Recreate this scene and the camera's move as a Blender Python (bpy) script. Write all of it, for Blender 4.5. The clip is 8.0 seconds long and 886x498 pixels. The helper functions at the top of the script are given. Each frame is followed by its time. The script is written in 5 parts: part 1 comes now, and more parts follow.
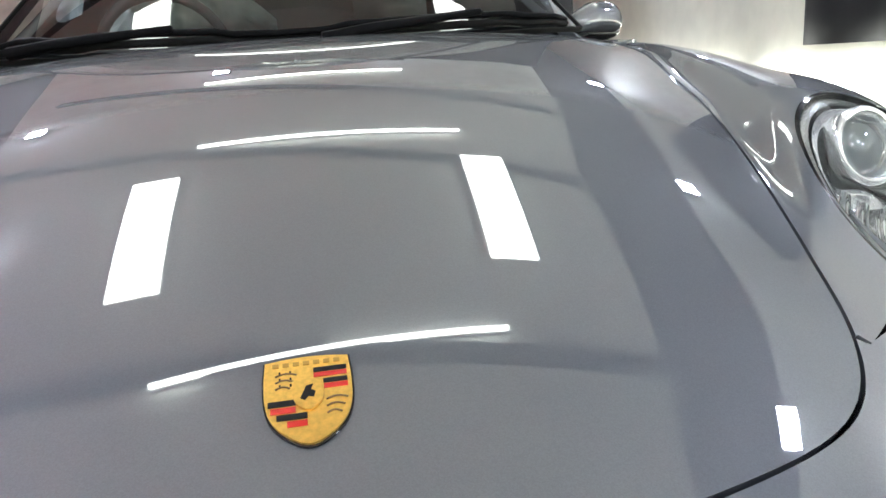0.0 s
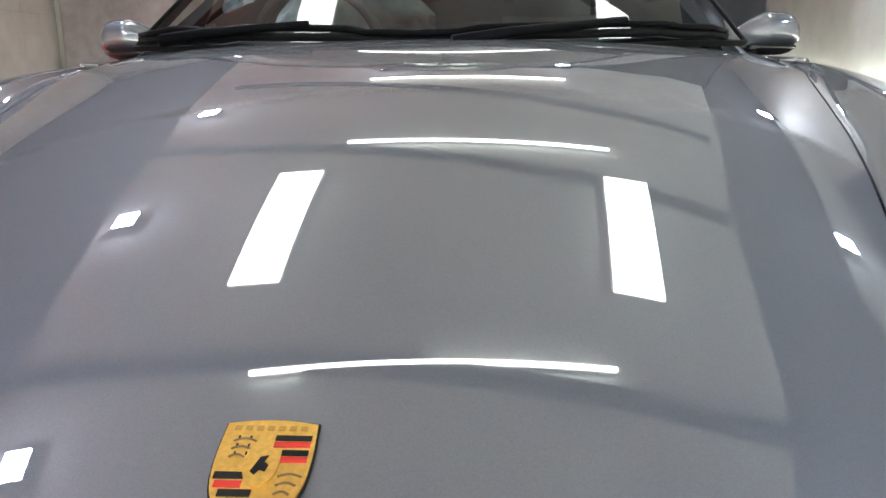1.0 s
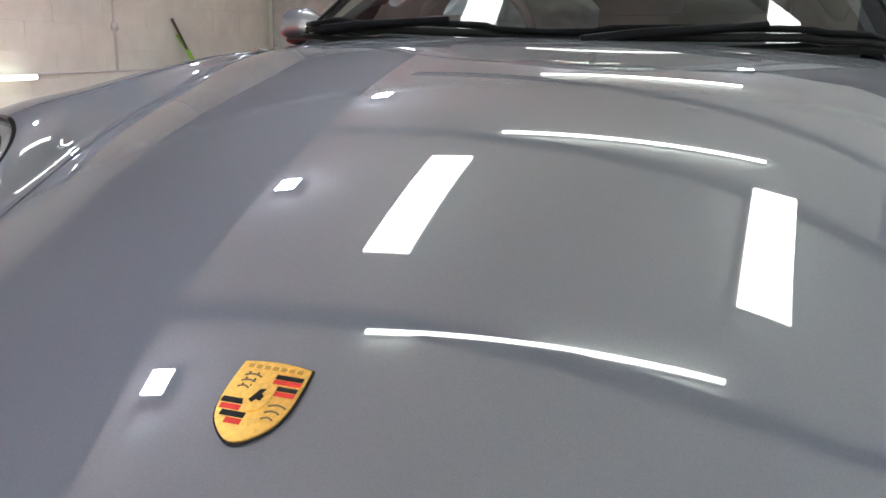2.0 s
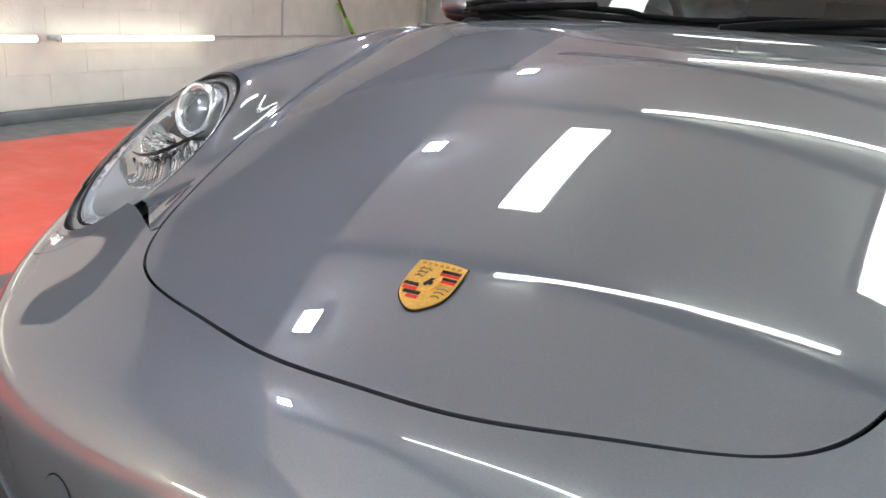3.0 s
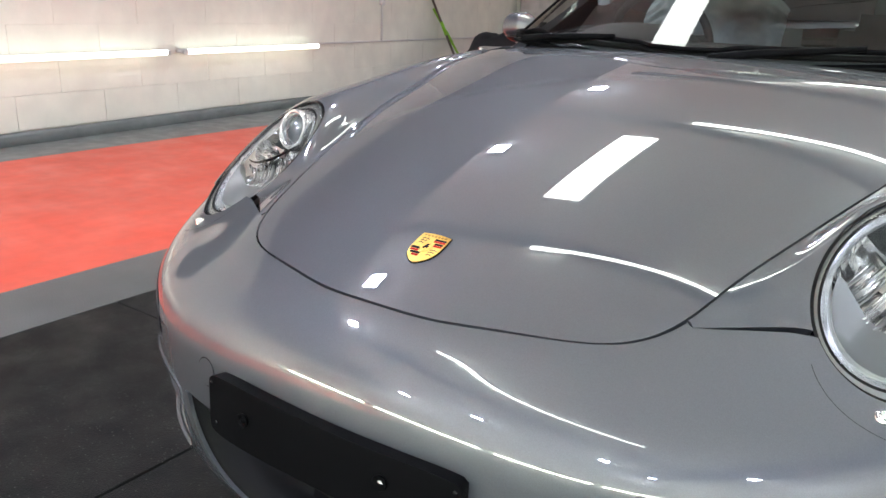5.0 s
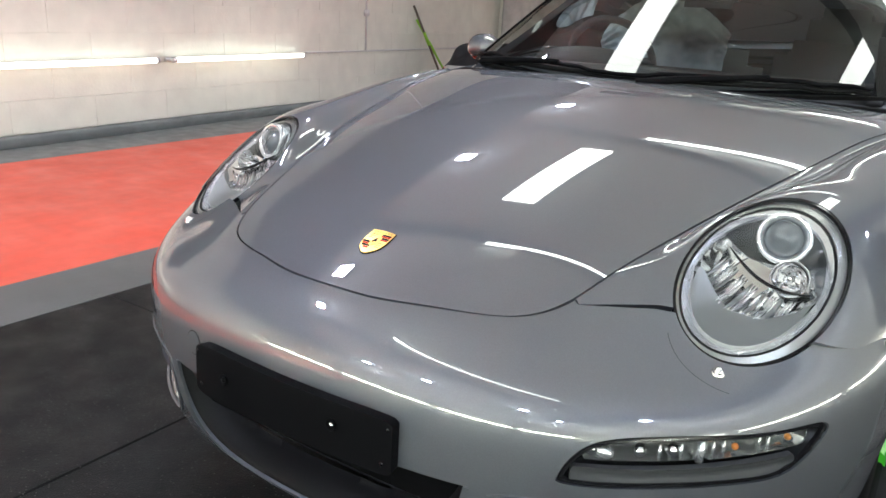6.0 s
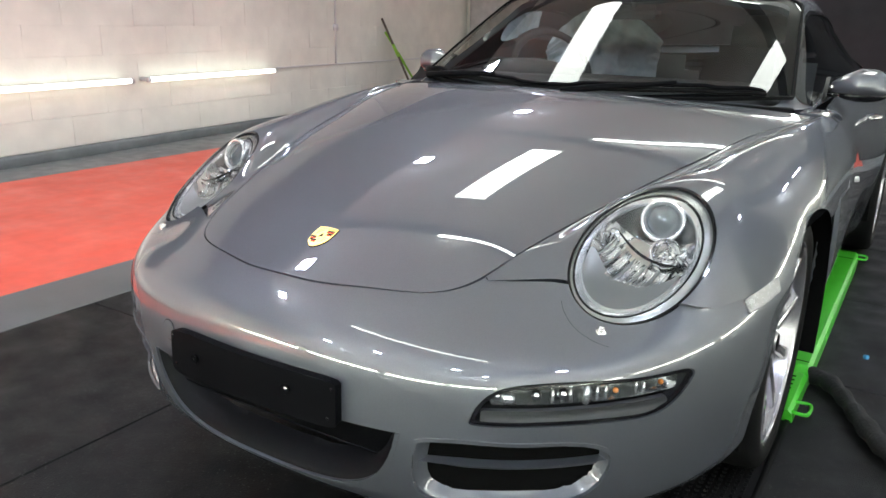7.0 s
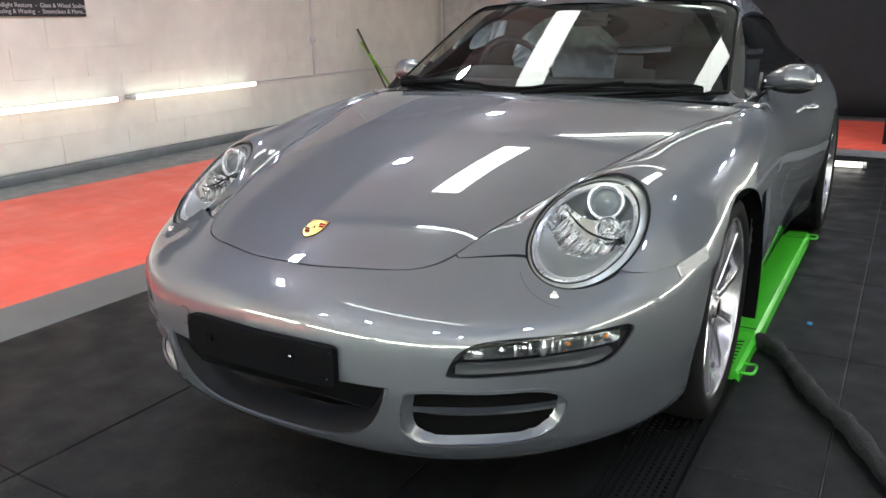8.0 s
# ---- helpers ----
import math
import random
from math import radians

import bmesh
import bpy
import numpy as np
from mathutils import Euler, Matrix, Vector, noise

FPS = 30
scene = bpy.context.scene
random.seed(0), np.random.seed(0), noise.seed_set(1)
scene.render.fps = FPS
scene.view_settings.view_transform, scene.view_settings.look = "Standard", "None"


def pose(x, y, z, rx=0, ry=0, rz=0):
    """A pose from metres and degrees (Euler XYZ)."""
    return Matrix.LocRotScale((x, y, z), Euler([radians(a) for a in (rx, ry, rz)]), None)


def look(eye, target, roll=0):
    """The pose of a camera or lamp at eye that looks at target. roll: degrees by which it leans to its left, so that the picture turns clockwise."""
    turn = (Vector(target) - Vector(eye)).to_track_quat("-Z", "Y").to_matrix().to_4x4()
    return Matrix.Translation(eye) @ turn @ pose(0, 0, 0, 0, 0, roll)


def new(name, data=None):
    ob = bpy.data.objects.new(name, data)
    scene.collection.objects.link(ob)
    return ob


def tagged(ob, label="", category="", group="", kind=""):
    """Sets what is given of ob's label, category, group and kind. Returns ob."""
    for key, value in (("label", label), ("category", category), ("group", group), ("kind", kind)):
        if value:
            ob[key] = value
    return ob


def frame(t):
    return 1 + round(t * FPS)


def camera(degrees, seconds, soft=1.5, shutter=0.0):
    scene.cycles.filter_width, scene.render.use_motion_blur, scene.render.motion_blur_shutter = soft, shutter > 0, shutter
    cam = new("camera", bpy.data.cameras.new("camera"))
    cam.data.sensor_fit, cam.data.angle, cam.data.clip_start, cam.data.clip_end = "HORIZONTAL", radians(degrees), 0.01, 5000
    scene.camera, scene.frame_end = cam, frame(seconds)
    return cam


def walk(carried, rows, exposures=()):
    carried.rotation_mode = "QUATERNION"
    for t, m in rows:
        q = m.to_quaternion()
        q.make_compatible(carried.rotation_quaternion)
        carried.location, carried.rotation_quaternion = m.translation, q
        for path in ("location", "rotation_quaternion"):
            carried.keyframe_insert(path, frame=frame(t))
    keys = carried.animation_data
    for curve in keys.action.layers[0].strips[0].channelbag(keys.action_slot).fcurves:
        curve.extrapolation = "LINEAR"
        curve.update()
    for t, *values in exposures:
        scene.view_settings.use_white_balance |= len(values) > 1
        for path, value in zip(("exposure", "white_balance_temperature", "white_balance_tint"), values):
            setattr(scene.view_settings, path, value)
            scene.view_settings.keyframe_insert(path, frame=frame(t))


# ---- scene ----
cam = camera(59.94, 8.0)
PATH = [  # seconds, eye, yaw to the left, pitch up, roll
    (0.0, 0.0162, -0.3716, 0.8417, -9.07, -13.63, -3.77),
    (0.5, 0.0615, -0.3254, 0.8434, -3.26, -14.55, -1.80),
    (1.0, 0.1102, -0.3079, 0.8633, 3.19, -13.72, -0.47),
    (1.5, 0.1691, -0.3104, 0.8744, 10.00, -13.09, 1.13),
    (2.0, 0.2310, -0.3545, 0.8818, 16.57, -14.79, 1.63),
    (3.3, 0.3096, -0.5841, 0.9083, 28.16, -17.49, 3.91),
    (3.5, 0.3288, -0.6144, 0.9204, 29.01, -17.75, 3.58),
    (4.0, 0.4271, -0.6720, 0.9405, 32.96, -17.22, 3.13),
    (4.2, 0.4723, -0.7026, 0.9520, 34.34, -16.72, 2.93),
    (5.3, 0.6537, -0.8551, 1.0154, 34.31, -18.06, 2.15),
    (5.5, 0.6961, -0.8916, 1.0272, 33.95, -17.86, 2.81),
    (6.0, 0.7975, -0.9679, 1.0569, 33.32, -17.31, 3.11),
    (6.5, 0.8895, -1.0234, 1.0857, 33.04, -17.82, 2.00),
    (7.0, 1.0083, -1.1108, 1.0976, 32.09, -16.71, 1.30),
    (7.5, 1.1006, -1.2164, 1.1104, 31.61, -16.15, -0.76),
    (8.0, 1.1597, -1.3175, 1.1247, 30.91, -16.32, -0.79),
]


def gaze(yaw, pitch):
    a, b = radians(yaw), radians(pitch)
    return Vector((-math.sin(a) * math.cos(b), math.cos(a) * math.cos(b), math.sin(b)))


walk(cam, [(t, look((x, y, z), Vector((x, y, z)) + gaze(yaw, pitch), roll)) for t, x, y, z, yaw, pitch, roll in PATH], [(0.0, 0.82), (2.0, 0.77), (5.5, 0.79), (8.0, 0.77)])
# ---- world, light ----
world = bpy.data.worlds.new("world")
world.use_nodes = True
world.node_tree.nodes["Background"].inputs[0].default_value = (0.55, 0.6, 0.7, 1)
world.node_tree.nodes["Background"].inputs[1].default_value = 0.05
scene.world = world


# ---- materials ----
def material(name, colour, rough=0.5, metal=0.0, vary=0.0, scale=8.0, bump=0.0, bump_scale=60.0, stain=0.0, stain_scale=1.5, rough_vary=0.0, coat=0.0, spec=0.5, each=0.0):
    """A surface with variation at two scales: vary and bump for the grain, stain for large marks; each varies it from piece to piece."""
    m = bpy.data.materials.new(name)
    m.use_nodes = True
    nt = m.node_tree
    b = nt.nodes["Principled BSDF"]
    b.inputs["Roughness"].default_value, b.inputs["Metallic"].default_value = rough, metal
    b.inputs["Coat Weight"].default_value, b.inputs["Coat Roughness"].default_value = coat, 0.015
    b.inputs["Specular IOR Level"].default_value = spec
    b.inputs["Base Color"].default_value = (*colour, 1)
    geo = nt.nodes.new("ShaderNodeNewGeometry").outputs["Position"]

    def noisy(s, detail=4.0):
        n = nt.nodes.new("ShaderNodeTexNoise")
        n.inputs["Scale"].default_value, n.inputs["Detail"].default_value = s, detail
        nt.links.new(geo, n.inputs["Vector"])
        return n.outputs["Fac"]

    def scaled(value, low, high):
        r = nt.nodes.new("ShaderNodeMapRange")
        r.inputs["From Min"].default_value, r.inputs["From Max"].default_value = 0.3, 0.7
        r.inputs["To Min"].default_value, r.inputs["To Max"].default_value = low, high
        nt.links.new(value, r.inputs["Value"])
        return r.outputs["Result"]

    def times(a, c):
        q = nt.nodes.new("ShaderNodeMath")
        q.operation = "MULTIPLY"
        nt.links.new(a, q.inputs[0])
        nt.links.new(c, q.inputs[1])
        return q.outputs[0]

    factor = None
    if vary:
        factor = scaled(noisy(scale), 1 - vary, 1 + vary)
    if stain:
        f = scaled(noisy(stain_scale, 6), 1 - stain, 1 + stain)
        factor = times(factor, f) if factor else f
    if each:
        info = nt.nodes.new("ShaderNodeObjectInfo")
        r = nt.nodes.new("ShaderNodeMapRange")
        r.inputs["To Min"].default_value, r.inputs["To Max"].default_value = 1 - each, 1 + each
        nt.links.new(info.outputs["Random"], r.inputs["Value"])
        factor = times(factor, r.outputs["Result"]) if factor else r.outputs["Result"]
    if factor:
        mix = nt.nodes.new("ShaderNodeVectorMath")
        mix.operation = "SCALE"
        mix.inputs[0].default_value = colour
        nt.links.new(factor, mix.inputs["Scale"])
        nt.links.new(mix.outputs[0], b.inputs["Base Color"])
    if rough_vary:
        nt.links.new(scaled(noisy(stain_scale * 3, 6), max(0.0, rough - rough_vary), min(1.0, rough + rough_vary)), b.inputs["Roughness"])
    if bump:
        n = nt.nodes.new("ShaderNodeBump")
        n.inputs["Strength"].default_value, n.inputs["Distance"].default_value = bump, 0.004
        nt.links.new(noisy(bump_scale), n.inputs["Height"])
        nt.links.new(n.outputs[0], b.inputs["Normal"])
    return m


def glass(name, tint, ior=1.5, rough=0.0):
    """A thin pane: clear, with the mirror gloss of its surface."""
    m = bpy.data.materials.new(name)
    m.use_nodes = True
    nt = m.node_tree
    nt.nodes.remove(nt.nodes["Principled BSDF"])
    clear, gloss, mix, fres = (nt.nodes.new("ShaderNode" + k) for k in ("BsdfTransparent", "BsdfGlossy", "MixShader", "Fresnel"))
    clear.inputs[0].default_value = (*tint, 1)
    gloss.inputs["Roughness"].default_value = rough
    fres.inputs["IOR"].default_value = ior
    nt.links.new(fres.outputs[0], mix.inputs[0])
    nt.links.new(clear.outputs[0], mix.inputs[1])
    nt.links.new(gloss.outputs[0], mix.inputs[2])
    nt.links.new(mix.outputs[0], nt.nodes["Material Output"].inputs[0])
    return m


def glow(name, colour, strength):
    m = bpy.data.materials.new(name)
    m.use_nodes = True
    nt = m.node_tree
    e = nt.nodes.new("ShaderNodeEmission")
    e.inputs[0].default_value, e.inputs[1].default_value = (*colour, 1), strength
    nt.links.new(e.outputs[0], nt.nodes["Material Output"].inputs[0])
    return m


def metallic_paint(name, colour, sheen):
    """Metallic car paint under a clear coat: colour, with the lamps' violet sheen painted in as broad random patches,
    and fine flakes.
    """
    m = material(name, colour, 0.58, 0.80, coat=1.0)
    m.node_tree.nodes["Principled BSDF"].inputs["Coat IOR"].default_value = 2.0
    nt = m.node_tree
    b = nt.nodes["Principled BSDF"]
    coords = nt.nodes.new("ShaderNodeTexCoord").outputs["Object"]
    flakes = nt.nodes.new("ShaderNodeTexVoronoi")
    flakes.inputs["Scale"].default_value = 1400
    nt.links.new(coords, flakes.inputs["Vector"])
    tone = nt.nodes.new("ShaderNodeMapRange")
    tone.inputs["To Min"].default_value, tone.inputs["To Max"].default_value = 0.92, 1.08
    split = nt.nodes.new("ShaderNodeSeparateColor")
    nt.links.new(flakes.outputs["Color"], split.inputs[0])
    nt.links.new(split.outputs[0], tone.inputs["Value"])
    # soft noise spreads the painted violet sheen, whatever the viewing angle
    sheen_patches = nt.nodes.new("ShaderNodeTexNoise")
    sheen_patches.inputs["Scale"].default_value = 1.7
    nt.links.new(coords, sheen_patches.inputs["Vector"])
    blend = nt.nodes.new("ShaderNodeMix")
    blend.data_type = "RGBA"
    nt.links.new(sheen_patches.outputs["Fac"], blend.inputs["Factor"])
    blend.inputs["A"].default_value, blend.inputs["B"].default_value = (*colour, 1), (*sheen, 1)
    scale = nt.nodes.new("ShaderNodeVectorMath")
    scale.operation = "SCALE"
    nt.links.new(blend.outputs["Result"], scale.inputs[0])
    nt.links.new(tone.outputs[0], scale.inputs["Scale"])
    nt.links.new(scale.outputs[0], b.inputs["Base Color"])
    return m


PAINT = metallic_paint("silver_violet_paint", (0.106, 0.117, 0.127), (0.112, 0.117, 0.143))
GAP = material("gap_black", (0.004, 0.004, 0.004), 0.8, spec=0.0)
PLASTIC = material("black_plastic", (0.0045, 0.0045, 0.005), 0.42, vary=0.15, bump=0.15, bump_scale=900, spec=0.02)
GLOSS_BLACK = material("gloss_black", (0.008, 0.008, 0.009), 0.12, spec=0.3)
RUBBER = material("tyre_rubber", (0.005, 0.005, 0.005), 0.7, vary=0.2, bump=0.2, bump_scale=300, spec=0.1)
MARKER = material("marker_white", (0.36, 0.36, 0.37), 0.25, 0.7, bump=0.6, bump_scale=220)
FILM = material("seat_film", (0.80, 0.92, 0.97), 0.22, vary=0.12, scale=20)
FILM.node_tree.nodes["Principled BSDF"].inputs["Alpha"].default_value = 0.55
BRIGHT = material("bright_reflector", (0.90, 0.91, 0.92), 0.16, 0.85)
# near-black colour carries the shade that falls on the intake's painted slope
SHADED_SCOOP = material("shaded_scoop", (0.005, 0.005, 0.006), 0.4, 0.0, vary=0.12, scale=200, bump=0.1, bump_scale=700, spec=0.06)
CHROME = material("chrome", (0.86, 0.86, 0.88), 0.05, 1.0)
ALLOY = material("wheel_silver", (0.46, 0.45, 0.48), 0.24, 0.85, coat=0.6, vary=0.04)
STEEL = material("brake_steel", (0.35, 0.34, 0.33), 0.35, 1.0, vary=0.2, scale=30)
LENS = glass("lamp_lens", (0.97, 0.98, 0.98), 1.36)
SCREEN = glass("windscreen_glass", (0.72, 0.78, 0.73), 1.5)
SIDEGLASS = glass("side_glass", (0.42, 0.46, 0.44), 1.52)
DISH = material("satin_dish", (0.302, 0.310, 0.301), 0.28, 0.7, vary=0.05)
PROJECTOR = material("projector_glass", (0.20, 0.22, 0.23), 0.03, 0.55, coat=1.0)
STRIP_TRAY = material("strip_tray", (0.05, 0.051, 0.052), 0.35, spec=0.2)
STRIP_DARK = material("strip_housing", (0.016, 0.017, 0.018), 0.25, spec=0.15)
STRIP_CLEAR = material("strip_reflector", (0.36, 0.37, 0.37), 0.18, 0.9, bump=0.7, bump_scale=45)
FACETS = material("faceted_chrome", (0.90, 0.91, 0.92), 0.09, 1.0)
nt = FACETS.node_tree
cells, bump, coords = nt.nodes.new("ShaderNodeTexVoronoi"), nt.nodes.new("ShaderNodeBump"), nt.nodes.new("ShaderNodeTexCoord")
cells.inputs["Scale"].default_value = 30.0
bump.inputs["Strength"].default_value, bump.inputs["Distance"].default_value = 0.45, 0.006
nt.links.new(coords.outputs["Object"], cells.inputs["Vector"])
nt.links.new(cells.outputs["Distance"], bump.inputs["Height"])
nt.links.new(bump.outputs[0], nt.nodes["Principled BSDF"].inputs["Normal"])
BEZEL = material("bezel_grey", (0.27, 0.28, 0.27), 0.26, 0.7, bump=0.15, bump_scale=400)
SHROUD = material("lamp_shroud", (0.10, 0.105, 0.105), 0.12, 0.8, bump=0.3, bump_scale=60)
AMBER = material("amber_bulb", (0.50, 0.17, 0.04), 0.2)
CABIN = material("cabin_black", (0.022, 0.022, 0.024), 0.65, vary=0.2, bump=0.3, bump_scale=500)
LEATHER = material("grey_leather", (0.05, 0.052, 0.056), 0.5, vary=0.15, bump=0.3, bump_scale=250)
GREEN = material("green_powder_coat", (0.05, 0.42, 0.02), 0.32, vary=0.08, stain=0.08, coat=0.3)
GOLD = material("gold_enamel", (0.75, 0.46, 0.11), 0.28, 0.9, vary=0.15, scale=300)
RED = material("red_enamel", (0.42, 0.02, 0.015), 0.15, coat=0.6)
# ---- the body's shape: a net of smooth rows, from the lip over the nose to the windscreen ----
def basis(knots, ts):
    """Weights that carry values at the knots to values at ts, by a natural cubic spline."""
    k, n = np.asarray(knots, float), len(knots)
    h = np.diff(k)
    a, b = np.eye(n), np.zeros((n, n))
    for i in range(1, n - 1):
        a[i, i - 1:i + 2] = h[i - 1], 2 * (h[i - 1] + h[i]), h[i]
        b[i, i - 1:i + 2] = 6 / h[i - 1], -6 / h[i - 1] - 6 / h[i], 6 / h[i]
    bend = np.linalg.solve(a, b)
    ts = np.asarray(ts, float)
    i = np.clip(np.searchsorted(k, ts) - 1, 0, n - 2)
    l, r, w, eye = (k[i + 1] - ts) / h[i], (ts - k[i]) / h[i], h[i], np.eye(n)
    return (l[:, None] * eye[i] + r[:, None] * eye[i + 1] + ((l ** 3 - l) * w * w / 6)[:, None] * bend[i] + ((r ** 3 - r) * w * w / 6)[:, None] * bend[i + 1])


def chord(net):
    """Knots along the first axis of a net, by the mean distance from row to row."""
    step = np.linalg.norm(np.diff(net, axis=0), axis=-1).mean(1)
    return np.r_[0, np.cumsum(np.sqrt(step))]


def flow(points, n):
    """A smooth curve of n points through the given ones."""
    p = np.asarray(points, float)
    k = chord(p[:, None])
    return basis(k, np.linspace(0, k[-1], n)) @ p


def bumper_row(z, y, w, drop=0.0):
    x = np.array([0, 0.2, 0.36, 0.48, 0.585, 0.69, 0.77, 0.80, 0.812]) * w
    back = np.array([0, 0.012, 0.045, 0.10, 0.18, 0.303, 0.475, 0.61, 0.81])
    return np.stack([x, y + back, z + drop * (back / 0.8)], -1)


NOSE = [
    bumper_row(0.205, -0.10, 0.955),
    bumper_row(0.235, -0.145, 0.975),
    bumper_row(0.305, -0.168, 0.985),
    bumper_row(0.39, -0.18, 1.0),
    bumper_row(0.47, -0.178, 1.005),
    [(0, -.168, .539), (.201, -.156, .537), (.362, -.123, .533), (.482, -.068, .531), (.588, .013, .534), (.693, .132, .539), (.774, .289, .543), (.804, .42, .545), (.816, .65, .53)],
    [(0, -.122, .589), (.2, -.103, .587), (.36, -.051, .579), (.482, .012, .580), (.588, .111, .589), (.70, .247, .596), (.79, .42, .602), (.818, .56, .596), (.826, .72, .53)],
    [(0, -.072, .628), (.2, -.051, .624), (.355, .010, .612), (.474, .086, .622), (.572, .172, .636), (.688, .298, .661), (.78, .47, .655), (.815, .61, .635), (.83, .75, .545)],
    [(0, .03, .670), (.19, .055, .663), (.35, .125, .656), (.40, .155, .655), (.515, .235, .71), (.655, .355, .732), (.765, .52, .705), (.81, .66, .665), (.833, .78, .55)],
    [(0, .17, .726), (.19, .19, .716), (.345, .235, .70), (.434, .26, .682), (.512, .325, .772), (.65, .44, .788), (.758, .60, .752), (.808, .72, .69), (.836, .82, .55)],
    [(0, .34, .778), (.19, .35, .77), (.37, .385, .742), (.48, .40, .713), (.545, .445, .798), (.655, .56, .815), (.755, .69, .776), (.808, .78, .705), (.838, .85, .54)],
    [(0, .52, .825), (.2, .525, .817), (.39, .54, .788), (.523, .55, .745), (.577, .59, .806), (.665, .69, .83), (.757, .78, .79), (.812, .84, .71), (.84, .88, .52)],
    [(0, .70, .862), (.2, .705, .855), (.42, .705, .825), (.565, .70, .775), (.613, .74, .808), (.68, .81, .838), (.763, .86, .80), (.818, .895, .71), (.842, .91, .50)],
    [(0, .88, .888), (.21, .885, .881), (.45, .88, .85), (.61, .87, .806), (.645, .90, .828), (.70, .94, .845), (.772, .96, .808), (.825, .98, .70), (.846, 1.0, .42)],
    [(0, 1.05, .906), (.22, 1.06, .898), (.48, 1.06, .868), (.655, 1.05, .833), (.68, 1.07, .846), (.72, 1.10, .851), (.78, 1.10, .812), (.83, 1.10, .69), (.848, 1.09, .30)],
    [(0, 1.20, .915), (.23, 1.21, .908), (.5, 1.22, .88), (.69, 1.22, .853), (.71, 1.23, .858), (.74, 1.25, .855), (.79, 1.25, .812), (.836, 1.24, .67), (.795, 1.19, .22)],
    [(0, 1.36, .92), (.24, 1.37, .912), (.52, 1.38, .885), (.71, 1.38, .862), (.73, 1.38, .863), (.755, 1.38, .857), (.80, 1.38, .808), (.838, 1.38, .66), (.765, 1.37, .195)],
]


def skin(rows, down, across):
    """A grid of points on the smooth surface through the rows, mirrored to both sides."""
    half = np.array([np.asarray(r, float) for r in rows])
    whole = np.concatenate([half[:, :0:-1] * (-1, 1, 1), half], 1)
    kr, kc = chord(whole), chord(whole.transpose(1, 0, 2))
    br, bc = basis(kr, np.linspace(0, kr[-1], down)), basis(kc, np.linspace(0, kc[-1], across))
    return np.einsum("ri,cj,ijk->rck", br, bc, whole)


hood_half = flow([(0, -.086), (.09, -.081), (.18, -.058), (.25, -.035), (.31, -.004), (.347, .036), (.369, .082), (.387, .14), (.426, .26), (.495, .482), (.567, .742), (.636, 1.002), (.669, 1.10), (.698, 1.20), (.7205, 1.30)], 90)
CROWN_Y, CROWN_Z = [-.16, -.086, -.02, .056, .17, .34, .52, .70, .88, 1.05, 1.25, 1.42], [.5865, .6199, .6461, .6756, .7162, .7678, .8126, .849, .8780, .8994, .915, .9239]
SIDE_Y = [-.16, -.03, .09, .26, .48, .74, 1.0, 1.25, 1.42]
FALL, ROLL = [.334, .303, .267, .226, .18, .15, .109, .081, .046], [.004, .002, -.001, .0026, .009, .0144, .0194, .0265, .0326]
ALONG = np.linspace(-.16, 1.42, 500)
CROWN, FALL, ROLL = basis(CROWN_Y, ALONG) @ CROWN_Z, basis(SIDE_Y, ALONG) @ FALL, basis(SIDE_Y, ALONG) @ ROLL


def bonnet_z(x, y):
    """The bonnet: a smooth crown, gently rounded across, that rolls down towards its edges."""
    edge = np.maximum(np.interp(y, hood_half[:, 1], hood_half[:, 0]), 0.30)
    return np.interp(y, ALONG, CROWN) - np.interp(y, ALONG, FALL) * x ** 2 - np.interp(y, ALONG, ROLL) * (x / edge) ** 6 + 0.001 * np.minimum(np.abs(x / edge), 1.15) ** 10


def shaped(rows):
    """The rows with each wing rising gently from the bonnet's edge to its crest."""
    made = [np.array(r, float) for r in rows]
    for r in made[8:]:
        edge = float(np.interp(r[3, 1], hood_half[:, 1], hood_half[:, 0]))
        r[3] = edge + 0.014, r[3, 1], float(bonnet_z(edge, r[3, 1])) - 0.004
        fall = r[5, 2] - min(r[5, 2], float(np.interp(r[5, 1], [.30, .40, .50, .56, .69, .81, .94, 1.10, 1.25, 1.38], [.735, .762, .780, .790, .808, .822, .836, .848, .856, .858])))
        r[5:8, 2] -= fall * np.array((1.0, 0.6, 0.25))
        r[4] = r[3] + (r[5] - r[3]) * (0.45, 0.45, 0.72)
    return made


NOSE = shaped(NOSE)


def bonnet_grid(down, across):
    x, y = np.meshgrid(np.linspace(-0.78, 0.78, across), np.linspace(-0.14, 1.36, down))
    return np.stack([x, y, bonnet_z(x, y)], -1)


def wing_grid(down, across):
    """One wing, from just inside the bonnet's edge over its crest to the wheel arch."""
    half = np.array([np.asarray(r, float)[3:] for r in NOSE[3:]])
    inner = half[:, :1].copy()
    for i in range(len(half)):
        if i < 5:
            inner[i, 0] = NOSE[3 + i][2]
            continue
        y = half[i, 0, 1]
        edge = float(np.interp(y, hood_half[:, 1], hood_half[:, 0]))
        inner[i, 0] = edge - 0.035, y, float(bonnet_z(edge - 0.012, y)) + 0.004
    half = np.concatenate([inner, half], 1)
    kr, kc = chord(half), chord(half.transpose(1, 0, 2))
    return np.einsum("ri,cj,ijk->rck", basis(kr, np.linspace(0, kr[-1], down)), basis(kc, np.linspace(0, kc[-1], across)), half)


